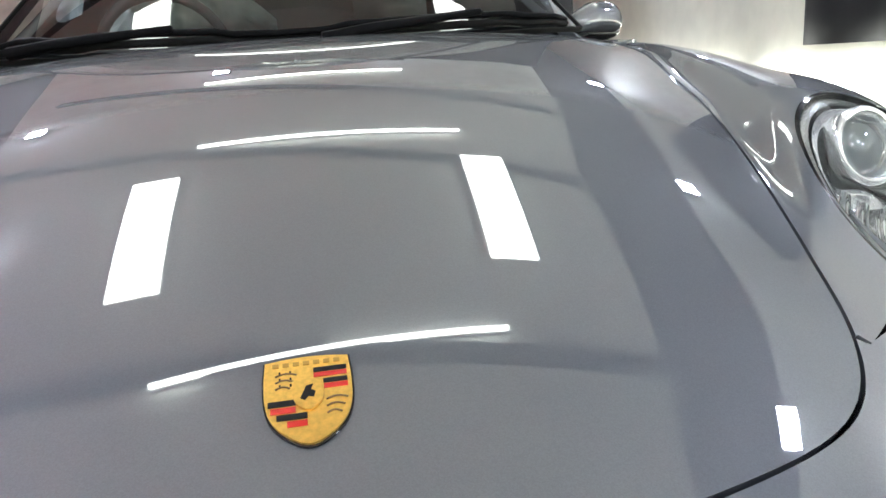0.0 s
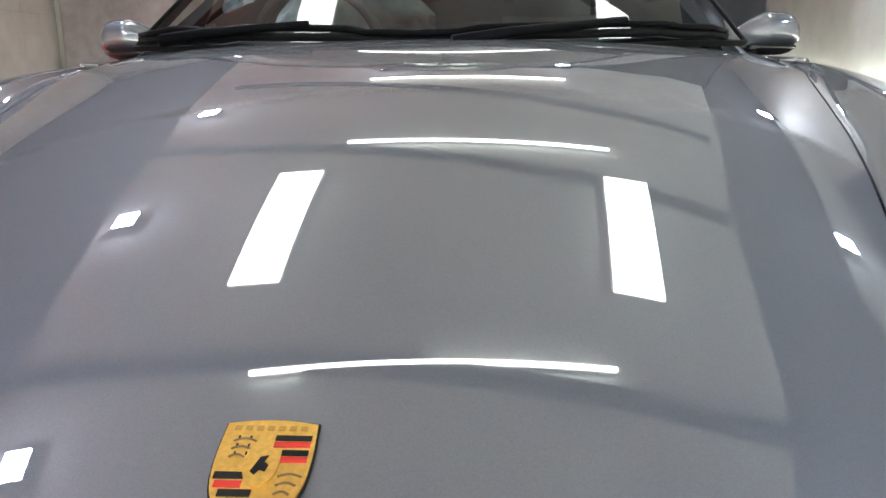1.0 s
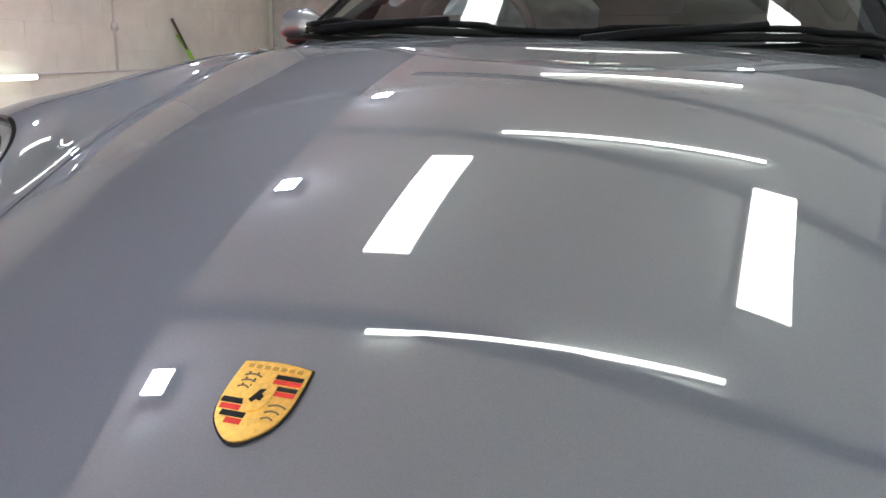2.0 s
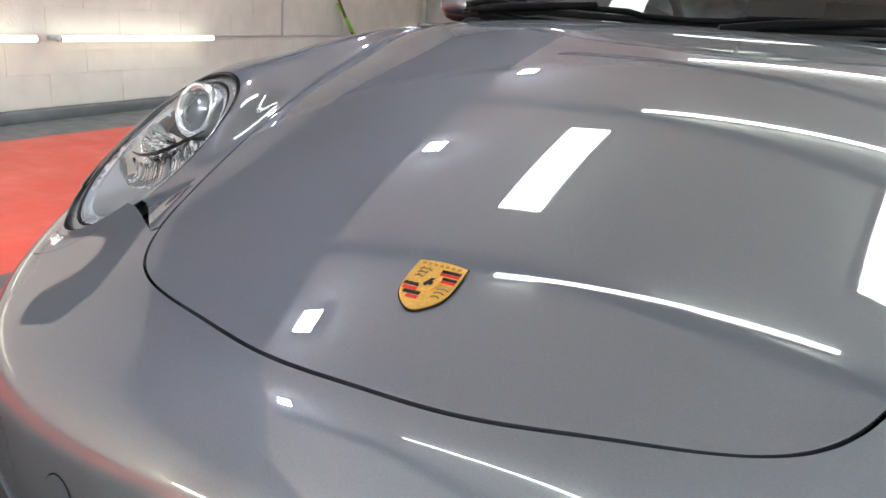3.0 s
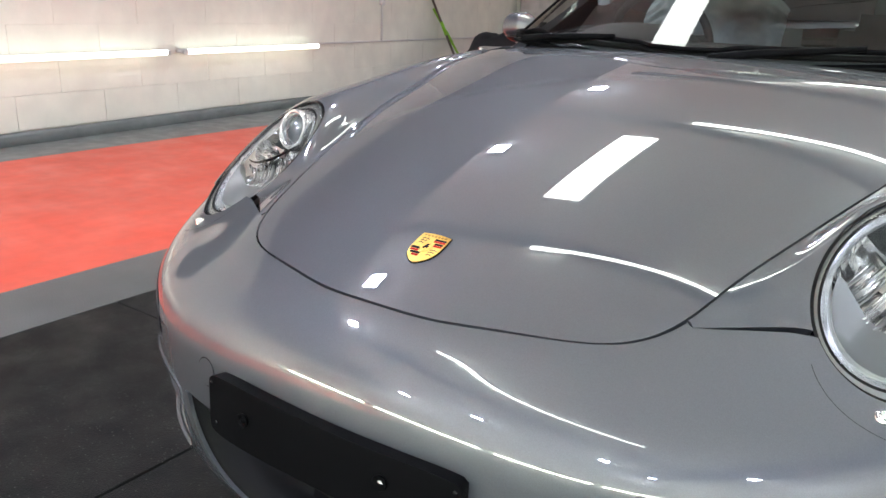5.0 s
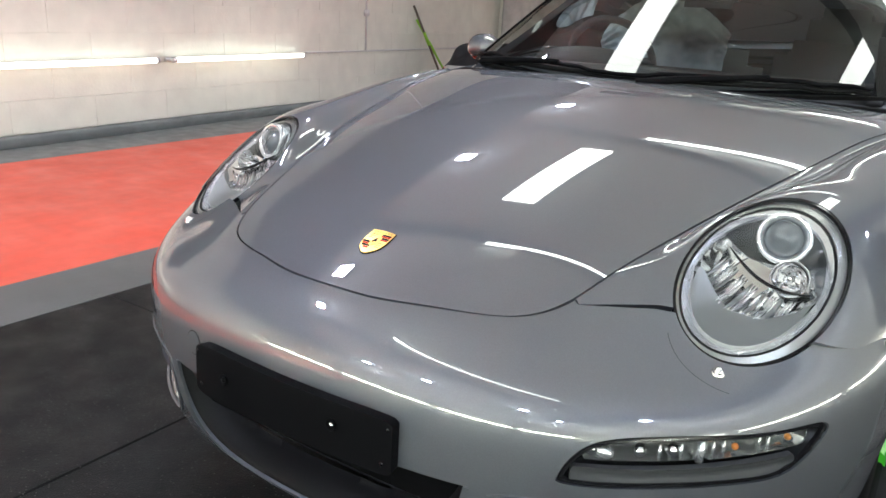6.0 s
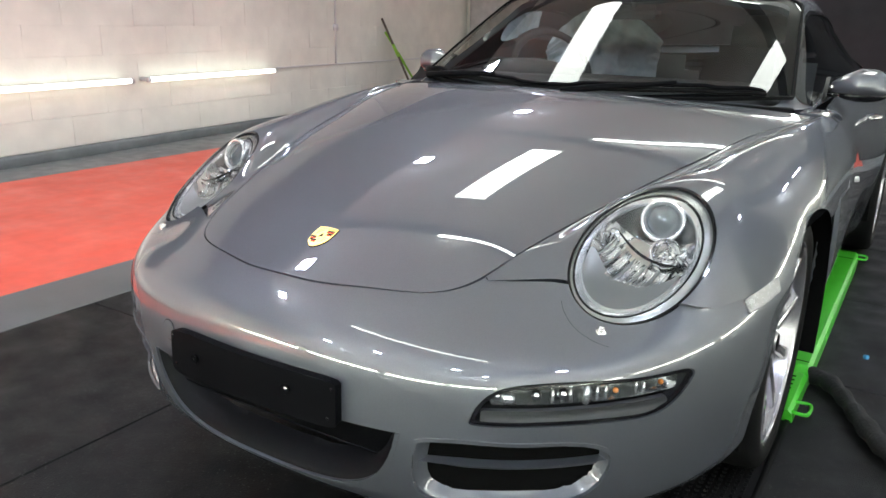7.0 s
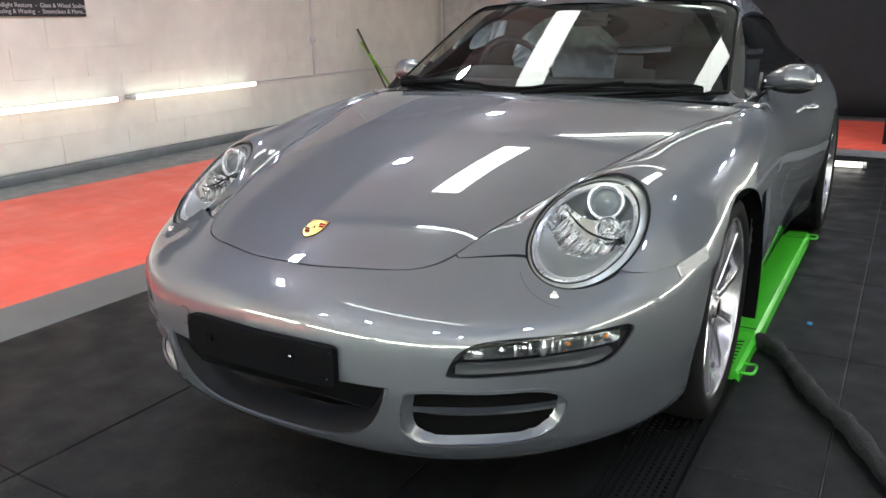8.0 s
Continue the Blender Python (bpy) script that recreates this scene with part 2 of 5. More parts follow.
# ---- helpers for things and parts ----
def finish(name, me, mat, parent, label="", smooth=True):
    me.materials.append(mat)
    if smooth:
        me.polygons.foreach_set("use_smooth", [True] * len(me.polygons))
    ob = new(name, me)
    if parent:
        ob.parent = parent
    if label:
        tagged(ob, label)
    return ob


def part(name, bm, mat, parent, label="", smooth=True):
    """One bmesh as one mesh object, under a thing or a part."""
    me = bpy.data.meshes.new(name)
    bm.to_mesh(me)
    bm.free()
    return finish(name, me, mat, parent, label, smooth)


def shell(name, verts, faces, mat, parent, label="", smooth=True):
    me = bpy.data.meshes.new(name)
    me.from_pydata([tuple(v) for v in verts], [], [tuple(f) for f in faces])
    return finish(name, me, mat, parent, label, smooth)


def thing(name, label, category, at=(0, 0, 0), group="", kind=""):
    ob = new(name)
    ob.location = at
    return tagged(ob, label, category, group, kind)


def box_bm(size, at=(0, 0, 0), bevel=0.0, turn=None, bm=None, segments=2):
    bm = bm or bmesh.new()
    made = bmesh.ops.create_cube(bm, size=1.0)["verts"]
    m = Matrix.Translation(at) @ (turn.to_4x4() if turn else Matrix()) @ Matrix.Diagonal((*size, 1))
    bmesh.ops.transform(bm, matrix=m, verts=made)
    if bevel:
        edges = list({e for v in made for e in v.link_edges})
        bmesh.ops.bevel(bm, geom=edges, offset=bevel, segments=segments, affect="EDGES")
    return bm


def lathe_bm(profile, n=48, axis="x", at=(0, 0, 0), bm=None):
    """Turns a profile of (distance along the axis, radius) into a solid of revolution."""
    bm = bm or bmesh.new()
    rings = []
    for d, r in profile:
        ring = []
        for i in range(n):
            a = 2 * math.pi * i / n
            c, s = r * math.cos(a), r * math.sin(a)
            p = {"x": (d, c, s), "y": (c, d, s), "z": (c, s, d)}[axis]
            ring.append(bm.verts.new(Vector(p) + Vector(at)))
        rings.append(ring)
    for a, b in zip(rings, rings[1:]):
        for i in range(n):
            bm.faces.new((a[i], a[(i + 1) % n], b[(i + 1) % n], b[i]))
    return bm


def tube_bm(points, radius, n=10, bm=None, caps=True):
    """A round bar along a line of points; radius is one number or one for each point."""
    bm = bm or bmesh.new()
    pts = [Vector(p) for p in points]
    rad = radius if hasattr(radius, "__len__") else [radius] * len(pts)
    side, rings = None, []
    for i, p in enumerate(pts):
        d = (pts[min(i + 1, len(pts) - 1)] - pts[max(i - 1, 0)]).normalized()
        side = (d.orthogonal() if side is None else side - d * side.dot(d)).normalized()
        up = d.cross(side)
        rings.append([bm.verts.new(p + rad[i] * (math.cos(2 * math.pi * k / n) * side + math.sin(2 * math.pi * k / n) * up)) for k in range(n)])
    for a, b in zip(rings, rings[1:]):
        for k in range(n):
            bm.faces.new((a[k], a[(k + 1) % n], b[(k + 1) % n], b[k]))
    if caps:
        bm.faces.new(rings[0][::-1])
        bm.faces.new(rings[-1])
    return bm


def ellipsoid_bm(size, at, turn=None, bm=None, n=24):
    bm = bm or bmesh.new()
    made = bmesh.ops.create_uvsphere(bm, u_segments=n, v_segments=n // 2, radius=1.0)["verts"]
    bmesh.ops.transform(bm, matrix=Matrix.Translation(at) @ (turn.to_4x4() if turn else Matrix()) @ Matrix.Diagonal((*size, 1)), verts=made)
    return bm


def prism_bm(outline, low, high, bm=None, at=None):
    """A flat plate from an outline of (x, y), between two heights; at carries it into place."""
    bm = bm or bmesh.new()
    a = [bm.verts.new((x, y, low)) for x, y in outline]
    b = [bm.verts.new((x, y, high)) for x, y in outline]
    bm.faces.new(a[::-1])
    bm.faces.new(b)
    for i in range(len(a)):
        j = (i + 1) % len(a)
        bm.faces.new((a[i], a[j], b[j], b[i]))
    if at is not None:
        bmesh.ops.transform(bm, matrix=at, verts=a + b)
    return bm


def inside(poly, p):
    """Signed distance of points p (n, 2) to a closed outline: positive inside."""
    a, b = np.asarray(poly, float), np.roll(np.asarray(poly, float), -1, 0)
    best, odd = np.full(len(p), 1e9), np.zeros(len(p), bool)
    for (ax, ay), (bx, by) in zip(a, b):
        dx, dy = bx - ax, by - ay
        t = np.clip(((p[:, 0] - ax) * dx + (p[:, 1] - ay) * dy) / (dx * dx + dy * dy + 1e-12), 0, 1)
        best = np.minimum(best, np.hypot(p[:, 0] - ax - t * dx, p[:, 1] - ay - t * dy))
        if dy:
            odd ^= ((ay > p[:, 1]) != (by > p[:, 1])) & (p[:, 0] < dx * (p[:, 1] - ay) / dy + ax)
    return np.where(odd, best, -best)


def normals_of(grid, outward):
    n = np.cross(np.gradient(grid, axis=1), np.gradient(grid, axis=0))
    n /= np.linalg.norm(n, axis=-1, keepdims=True) + 1e-12
    mid = grid.reshape(-1, 3).mean(0) if outward is None else np.array(outward)
    return n * np.sign(np.median(((grid - mid) * n).sum(-1)))


def cut(grid, norm, fields):
    """The part of a grid of points where every field is positive, cut cleanly along its edge.
    Returns points, normals and faces."""
    h, w = grid.shape[:2]
    pts, nor = [*grid.reshape(-1, 3)], [*norm.reshape(-1, 3)]
    val = [np.asarray(f, float).ravel() for f in fields]
    vals = [[*v] for v in val]
    low = np.minimum.reduce(val) if val else np.ones(h * w)
    faces, made = [], {}
    idx = np.arange(h * w).reshape(h, w)
    quads = np.stack([idx[:-1, :-1], idx[:-1, 1:], idx[1:, 1:], idx[1:, :-1]], -1).reshape(-1, 4)
    most = np.minimum.reduce([v[quads].max(1) for v in val]) if val else np.ones(len(quads))
    least = low[quads].min(1)
    faces += [tuple(q) for q in quads[least >= 0]]
    for q in quads[(least < 0) & (most > 0)]:
        poly = [int(i) for i in q]
        for k in range(len(vals)):
            v, out = vals[k], []
            for i, a in enumerate(poly):
                b = poly[(i + 1) % len(poly)]
                if v[a] >= 0:
                    out.append(a)
                if (v[a] >= 0) != (v[b] >= 0):
                    key = (k, min(a, b), max(a, b))
                    if key not in made:
                        t = v[a] / (v[a] - v[b])
                        pts.append(pts[a] * (1 - t) + pts[b] * t)
                        nor.append(nor[a] * (1 - t) + nor[b] * t)
                        for j in range(len(vals)):
                            vals[j].append(0.0 if j == k else vals[j][a] * (1 - t) + vals[j][b] * t)
                        made[key] = len(pts) - 1
                    out.append(made[key])
            poly = out
            if len(poly) < 3:
                break
        poly = [a for i, a in enumerate(poly) if a != poly[i - 1]]
        if len(poly) >= 3:
            faces.append(tuple(poly))
    used = sorted({i for f in faces for i in f})
    back = {i: n for n, i in enumerate(used)}
    return np.array([pts[i] for i in used]), np.array([nor[i] for i in used]), [tuple(back[i] for i in f) for f in faces]


def panel(name, grid, norm, fields, mat, parent, label="", lift=0.0, flange=0.012):
    """A sheet of bodywork: the grid where the fields are positive, with its edges folded inwards."""
    p, n, faces = cut(grid, norm, fields)
    p = p + n * lift
    if faces:
        q = p[[f[:3] for f in faces]]
        turn = (np.cross(q[:, 1] - q[:, 0], q[:, 2] - q[:, 0]) * n[[f[0] for f in faces]]).sum()
        if turn < 0:
            faces = [f[::-1] for f in faces]
    seen = {}
    for f in faces:
        for a, b in zip(f, f[1:] + f[:1]):
            seen[(a, b)] = True
    rim = [(a, b) for a, b in seen if (b, a) not in seen]
    verts, extra = [*p], {}
    if flange:
        for a, b in rim:
            for i in (a, b):
                if i not in extra:
                    extra[i] = len(verts)
                    verts += [p[i], p[i] - n[i] * flange]
            faces.append((extra[b], extra[a], extra[a] + 1, extra[b] + 1))
    return shell(name, verts, faces, mat, parent, label)


def eased(grid, down, across):
    """The grid with small waves smoothed out, its large form kept."""
    soft = blurred(grid, down, across)
    return soft + blurred(grid - soft, down, across)


def blurred(grid, down, across):
    for axis, wide in ((0, down), (1, across)):
        n = int(3 * wide)
        w = np.exp(-0.5 * (np.arange(-n, n + 1) / wide) ** 2)
        w /= w.sum()
        m = np.moveaxis(grid, axis, 0)
        m = np.concatenate([2 * m[:1] - m[n:0:-1], m, 2 * m[-1:] - m[-2:-n - 2:-1]])
        m = sum(w[k] * m[k:k + len(m) - 2 * n] for k in range(2 * n + 1))
        grid = np.moveaxis(m, 0, axis)
    return grid


# ---- the car ----
car = thing("sports_car", "silver-violet metallic sports coupe, freshly polished, standing on black garage tiles", "car")
FRONT = eased(skin(NOSE, 260, 330), 7.0, 20.0)
FN = normals_of(FRONT, (0, 0.7, 0.35))
X, Y, Z = FRONT[..., 0].ravel(), FRONT[..., 1].ravel(), FRONT[..., 2].ravel()
AX = np.abs(X)
HUB, REAR = (0.873, 0.328), (3.31, 0.328)


def both(points):
    """An outline closed from its half on the right: (x, y) from the middle outwards and round to the middle."""
    return [*points, *[(-x, y) for x, y in points[::-1] if x > 1e-6]]


cowl_half = [(x, 1.062 + 0.30 * x * x + 0.33 * x ** 4) for x in np.linspace(0.715, 0, 30)]
HOOD_LINE = both([*map(tuple, hood_half[:-1]), *cowl_half])


# headlamp: an oval that leans back over the wing
LAMP = np.array((0.5890, 0.2758, 0.6820))
LONG, WIDE = np.array((0.035, 0.157, 0.0955)), np.array((0.113, 0.0093, -0.0257))
LONG_R, WIDE_R = np.linalg.norm(LONG), np.linalg.norm(WIDE)
LONG_N = LONG / LONG_R
WIDE_N = WIDE - LONG_N * (WIDE @ LONG_N)
WIDE_N = WIDE_N / np.linalg.norm(WIDE_N)
LAMP_N = np.cross(WIDE_N, LONG_N)


def in_lamp(grid):
    """Places along the lamp's long and short axes and out of its plane, and the distance from its middle as a share of the rim's."""
    off = (grid * (1, 1, 1)).reshape(-1, 3)
    off = np.stack([np.abs(off[:, 0]), off[:, 1], off[:, 2]], -1) - LAMP
    lp, lq, ln = off @ LONG_N, off @ WIDE_N, off @ LAMP_N
    return lp, lq, ln, np.hypot(lp / LONG_R, lq / (WIDE_R * (1 - 0.034 * lp / LONG_R)))


def seat_lamp(grid):
    """Brings the bodywork round the headlamp level with the lamp's flat rim, and domes the lamp itself."""
    lp, lq, ln, far = in_lamp(grid)
    side = np.where(grid[..., 0].ravel() < 0, -1.0, 1.0)
    dome = 0.016 * np.maximum(0, 1 - far ** 2)
    t = np.clip((far - 1) / np.interp(lq, [-0.10, 0.0, 0.06], [0.55, 0.60, 0.75]), 0, 1)
    near = (1 - t * t * (3 - 2 * t)) * np.clip((0.11 - np.abs(ln)) / 0.06, 0, 1)
    push = ((dome - ln) * near)[:, None] * LAMP_N * np.stack([side, 1 + 0 * side, 1 + 0 * side], -1)
    return grid + push.reshape(grid.shape)


def marks(grid):
    """For a grid of the front: distances to the bonnet's edge, the scuttle, the lamp oval, the arch and the bumper joint."""
    x, y, z = np.abs(grid[..., 0]).ravel(), grid[..., 1].ravel(), grid[..., 2].ravel()
    hood = inside(HOOD_LINE, np.stack([x, y], -1))
    scuttle = y - (1.062 + 0.30 * x * x + 0.33 * x ** 4)
    lp, lq, ln, far = in_lamp(grid)
    lamp = np.where(ln > -0.12, (1 - far) * 0.145, -0.3)
    arch = np.hypot(y - HUB[0] + 0.046, z - HUB[1]) - 0.360
    seam = z - np.interp(x, [0, .374, .47, .60, .69, .735, .774, .80, .84], [.60, .640, .640, .628, .616, .604, .606, .618, .64])
    return hood, scuttle, lamp, arch, np.where(y > 0.06, seam, -1.0)



def meet_bonnet(grid, reach, most):
    """Brings the sheet beside the bonnet level with it along the gap."""
    x, y, z = grid[..., 0], grid[..., 1], grid[..., 2]
    d = -inside(HOOD_LINE, np.stack([np.abs(x).ravel(), y.ravel()], -1)).reshape(x.shape)
    far = np.interp(y, [0.0, 0.18, 0.42], [reach, reach, min(reach, 0.016)])
    w = np.where((z > 0.5) & (y < 1.2), np.exp(-(np.maximum(d, 0) / far) ** 2), 0)
    gap = np.clip(bonnet_z(x, y) - z, -most, most)
    return np.stack([x, y, z + gap * w], -1)


def lead_in(grid):
    """Raises or lowers the bumper's top, over a hand's width, to run on from the bonnet's front edge."""
    x, y, z = np.abs(grid[..., 0]), grid[..., 1], grid[..., 2]
    d = inside(HOOD_LINE, np.stack([x.ravel(), y.ravel()], -1)).reshape(x.shape)
    at, off = [], []
    for c in range(x.shape[1]):
        r = np.nonzero((d[:-1, c] < 0) & (d[1:, c] >= 0))[0]
        if len(r) and x[r[0], c] < 0.33:
            at.append(x[r[0], c])
            off.append(float(bonnet_z(x[r[0], c], y[r[0], c])) - z[r[0], c])
    order = np.argsort(at)
    fit = np.polynomial.Polynomial.fit(np.array(at)[order] ** 2, np.array(off)[order], 2)
    by = fit(np.minimum(x, 0.33) ** 2) * np.where(z > 0.45, np.exp(-(np.maximum(-d, 0) / 0.10) ** 2), 0)
    return np.stack([grid[..., 0], y, z + by * np.clip((0.55 - x) / 0.15, 0, 1)], -1)


FRONT = eased(meet_bonnet(lead_in(seat_lamp(FRONT)), 0.024, 0.014), 4.0, 14.0)
FN = normals_of(FRONT, (0, 0.7, 0.35))
X, Y, Z = FRONT[..., 0].ravel(), FRONT[..., 1].ravel(), FRONT[..., 2].ravel()
HOOD, SCUTTLE, LAMP_D, ARCH, SEAM = marks(FRONT)
front_xz = np.stack([AX, Z], -1)
ahead = np.where(Y < 0.45, 0.0, -1.0)
fog_line = flow([(.436, .444), (.446, .473), (.470, .502), (.515, .515), (.60, .517), (.68, .514), (.722, .513), (.728, .503), (.716, .470), (.690, .441), (.64, .438), (.55, .441), (.47, .441), (.436, .444)], 60)[:-1]
FOG = inside(fog_line, front_xz) + ahead
vent_line = flow([(.352, .402), (.41, .410), (.52, .407), (.60, .400), (.634, .372), (.630, .330), (.600, .284), (.52, .270), (.42, .270), (.352, .282), (.338, .34), (.352, .402)], 60)[:-1]
VENT = inside(vent_line, front_xz) + ahead
mouth_half = flow([(0, .252), (.13, .254), (.21, .268), (.268, .300), (.304, .352), (.320, .405), (.326, .46)], 40)
MOUTH = inside(both([*map(tuple, mouth_half), (0.0, .50)]), np.stack([X, Z], -1)) + ahead
UNDER = 0.408 - Z
g = 0.0016
BONNET = bonnet_grid(190, 210)
BN = normals_of(BONNET, (0, 0.5, 0.1))
hood = panel("bonnet", BONNET, BN, [marks(BONNET)[0] - g], PAINT, car, "smooth bulged bonnet mirroring the ceiling lights")
WINGS = {}
for sign in (1, -1):
    wing = meet_bonnet(eased(seat_lamp(eased(wing_grid(190, 120), 13.0, 6.0) * (sign, 1, 1)), 9.0, 7.0), 0.024, 0.030)
    wn = normals_of(wing, (0, 0.7, 0.35))
    w_hood, w_scuttle, w_lamp, w_arch, w_seam = marks(wing)
    WINGS[sign] = wing, wn, w_lamp
    panel("front_wing", wing, wn, [-w_hood - g, -w_lamp - g, w_seam - 0.0001, w_arch, -np.minimum(w_scuttle, 0.80 - np.abs(wing[..., 0].ravel()))], PAINT, car, "painted front wing with a raised crest")
panel("front_bumper", FRONT, FN, [-HOOD - g, -LAMP_D - g, -SEAM - 0.001, -FOG - g, -VENT, -np.minimum(MOUTH, UNDER), ARCH], PAINT, car, "body-coloured front bumper with open air intakes", flange=0.03)
for sign in (1, -1):
    panel("scuttle_side", FRONT, FN, [SCUTTLE - g, AX - np.interp(Y, [1.06, 1.25, 1.4], [.66, .69, .70]), 0.81 - AX, X * sign, Z - 0.78], PAINT, car)
# dark inner skin that closes the gaps
panel("inner_skin", FRONT - FN * 0.032, FN, [-LAMP_D - 0.004, ARCH, -SCUTTLE, np.where((np.abs(HOOD) < 0.035) | (np.abs(LAMP_D) < 0.03) | (np.abs(SEAM) < 0.03), 1.0, -1.0)], GAP, car, flange=0)
# bumper: intakes, number-plate holder, tow cover
def sunk(depth):
    return FRONT - FN * depth.reshape(*FRONT.shape[:2], 1)


# the scoop's shade is in its dark colour
panel("intake_scoop", sunk(0.002 + 0.060 * np.clip(MOUTH / 0.038, 0, 1) ** 1.5), FN, [MOUTH - 0.0005, 0.038 - MOUTH, UNDER], SHADED_SCOOP, car, "satin scoop sloping into the middle intake, coloured dark for its shade", flange=0)
# matt black sheet stands in for the unlit depth of the opening
panel("intake_duct", sunk(0.13 + 0 * MOUTH), FN, [MOUTH - 0.01, 0.44 - Z], GAP, car, "black sheet behind the bumper for the intake's dark depth", flange=0)
BROW = 0.338 - 0.22 * AX * AX
panel("intake_brow", sunk(0.034 - 0.020 * np.clip((Z - BROW) / 0.08, 0, 1)), FN, [MOUTH - 0.008, Z - BROW - 0.006, 0.428 - Z], PLASTIC, car, "black plastic upper half of the intake", flange=0.01)
panel("intake_lip", sunk(0.030 + 0.016 * np.clip((BROW + 0.008 - Z) / 0.016, 0, 1) ** 2), FN, [MOUTH - 0.014, 0.009 - np.abs(Z - BROW)], GLOSS_BLACK, car, "glossy black rolled lip inside the intake", flange=0.05)
for sign in (1, -1):
    band = np.interp(AX, [0.345, 0.40, 0.45], [0.030, 0.012, 0.010])
    panel("side_scoop", sunk(0.002 + 0.026 * np.clip(VENT / band, 0, 1) ** 1.6), FN, [VENT - 0.0005, band - VENT, X * sign], PAINT, car, "painted sloping edge of the side intake", flange=0)
    # shallow black sheet in place of the side opening's unlit depth
    panel("side_intake", sunk(0.027 + 0 * VENT), FN, [VENT - 0.006, X * sign], GAP, car, "black sheet for the side intake's dark depth", flange=0)
    panel("intake_slat", sunk(0.006 + 0.016 * np.clip((0.356 - Z) / 0.012, 0, 1) ** 2), FN, [0.0085 - np.abs(Z - 0.348 + 0.02 * (AX - 0.35)) - 0.06 * np.maximum(0, 0.42 - AX), AX - 0.325, VENT + 0.012, X * sign], PAINT, car, "painted slat across the side intake", flange=0.05)
panel("intake_edge", FRONT, FN, [0.004 - np.abs(MOUTH - 0.001), UNDER], PAINT, car, "rounded painted edge of the middle intake", lift=0.0025, flange=0.006)
for sign in (1, -1):
    panel("side_intake_edge", FRONT, FN, [0.0035 - np.abs(VENT - 0.001), X * sign], PAINT, car, "rounded painted edge of the side intake", lift=0.0025, flange=0.006)
plate_line = flow([(-.212, .408), (-.212, .476), (-.209, .484), (0, .488), (.209, .484), (.212, .476), (.212, .408), (.208, .402), (0, .401), (-.208, .402), (-.212, .408)], 60)[:-1]
PLATE = inside(plate_line, np.stack([X, Z], -1)) + ahead
holder = panel("number_plate_holder", FRONT, FN, [PLATE], PLASTIC, car, "empty black plastic number plate holder", lift=0.020, flange=0.022)


def spot_on(x, z=None, y=None):
    """The place and normal on the front skin nearest to a given x and z, or x and y."""
    d = (X - x) ** 2 + ((Z - z) ** 2 + np.where(Y < 0.45, 0, 9) if z is not None else (Y - y) ** 2 + np.where(Z > 0.55, 0, 9))
    i = int(np.argmin(d))
    return Vector((X[i], Y[i], Z[i])), Vector(FN.reshape(-1, 3)[i])


def facing(place, normal, up=(0, 0, 1)):
    """A frame whose z points along the normal and whose y points up."""
    z = normal.normalized()
    x = Vector(up).cross(z).normalized()
    return Matrix.Translation(place) @ Matrix((x, z.cross(x), z)).transposed().to_4x4()


for x, z in ((-0.131, 0.447), (0.103, 0.455)):
    p, n = spot_on(x, z)
    at = facing(p + n * 0.020, n)
    bm = lathe_bm([(0.0, 0.0001), (0.0, 0.0095), (0.004, 0.0105), (0.005, 0.0095), (0.001, 0.0075), (0.0, 0.0055)], 20, "z")
    bm.transform(at)
    boss = part("mounting_boss", bm, PLASTIC, holder)
    bm = lathe_bm([(0.0, 0.0045), (0.004, 0.0040), (0.0045, 0.0001)], 12, "z")
    bm.transform(at)
    part("screw", bm, CHROME if x > 0 else PLASTIC, boss, "small screw head")
for x, z in ((-0.205, 0.473), (0.205, 0.473), (-0.2, 0.415), (0.2, 0.415)):
    p, n = spot_on(x, z)
    bm = lathe_bm([(0.0, 0.003), (0.0015, 0.003), (0.0015, 0.0001)], 10, "z")
    bm.transform(facing(p + n * 0.020, n))
    part("mounting_pip", bm, GLOSS_BLACK, holder)
TOW = np.hypot(X + 0.252, Z - 0.468) + np.where(Y < 0.3, 0, 1)
panel("tow_eye_cover", FRONT, FN, [0.021 - TOW], PAINT, car, "round painted tow-eye cover", lift=0.0015, flange=0.004)
panel("tow_eye_gap", FRONT, FN, [0.0225 - TOW, TOW - 0.0205], GAP, car, lift=0.0006, flange=0)

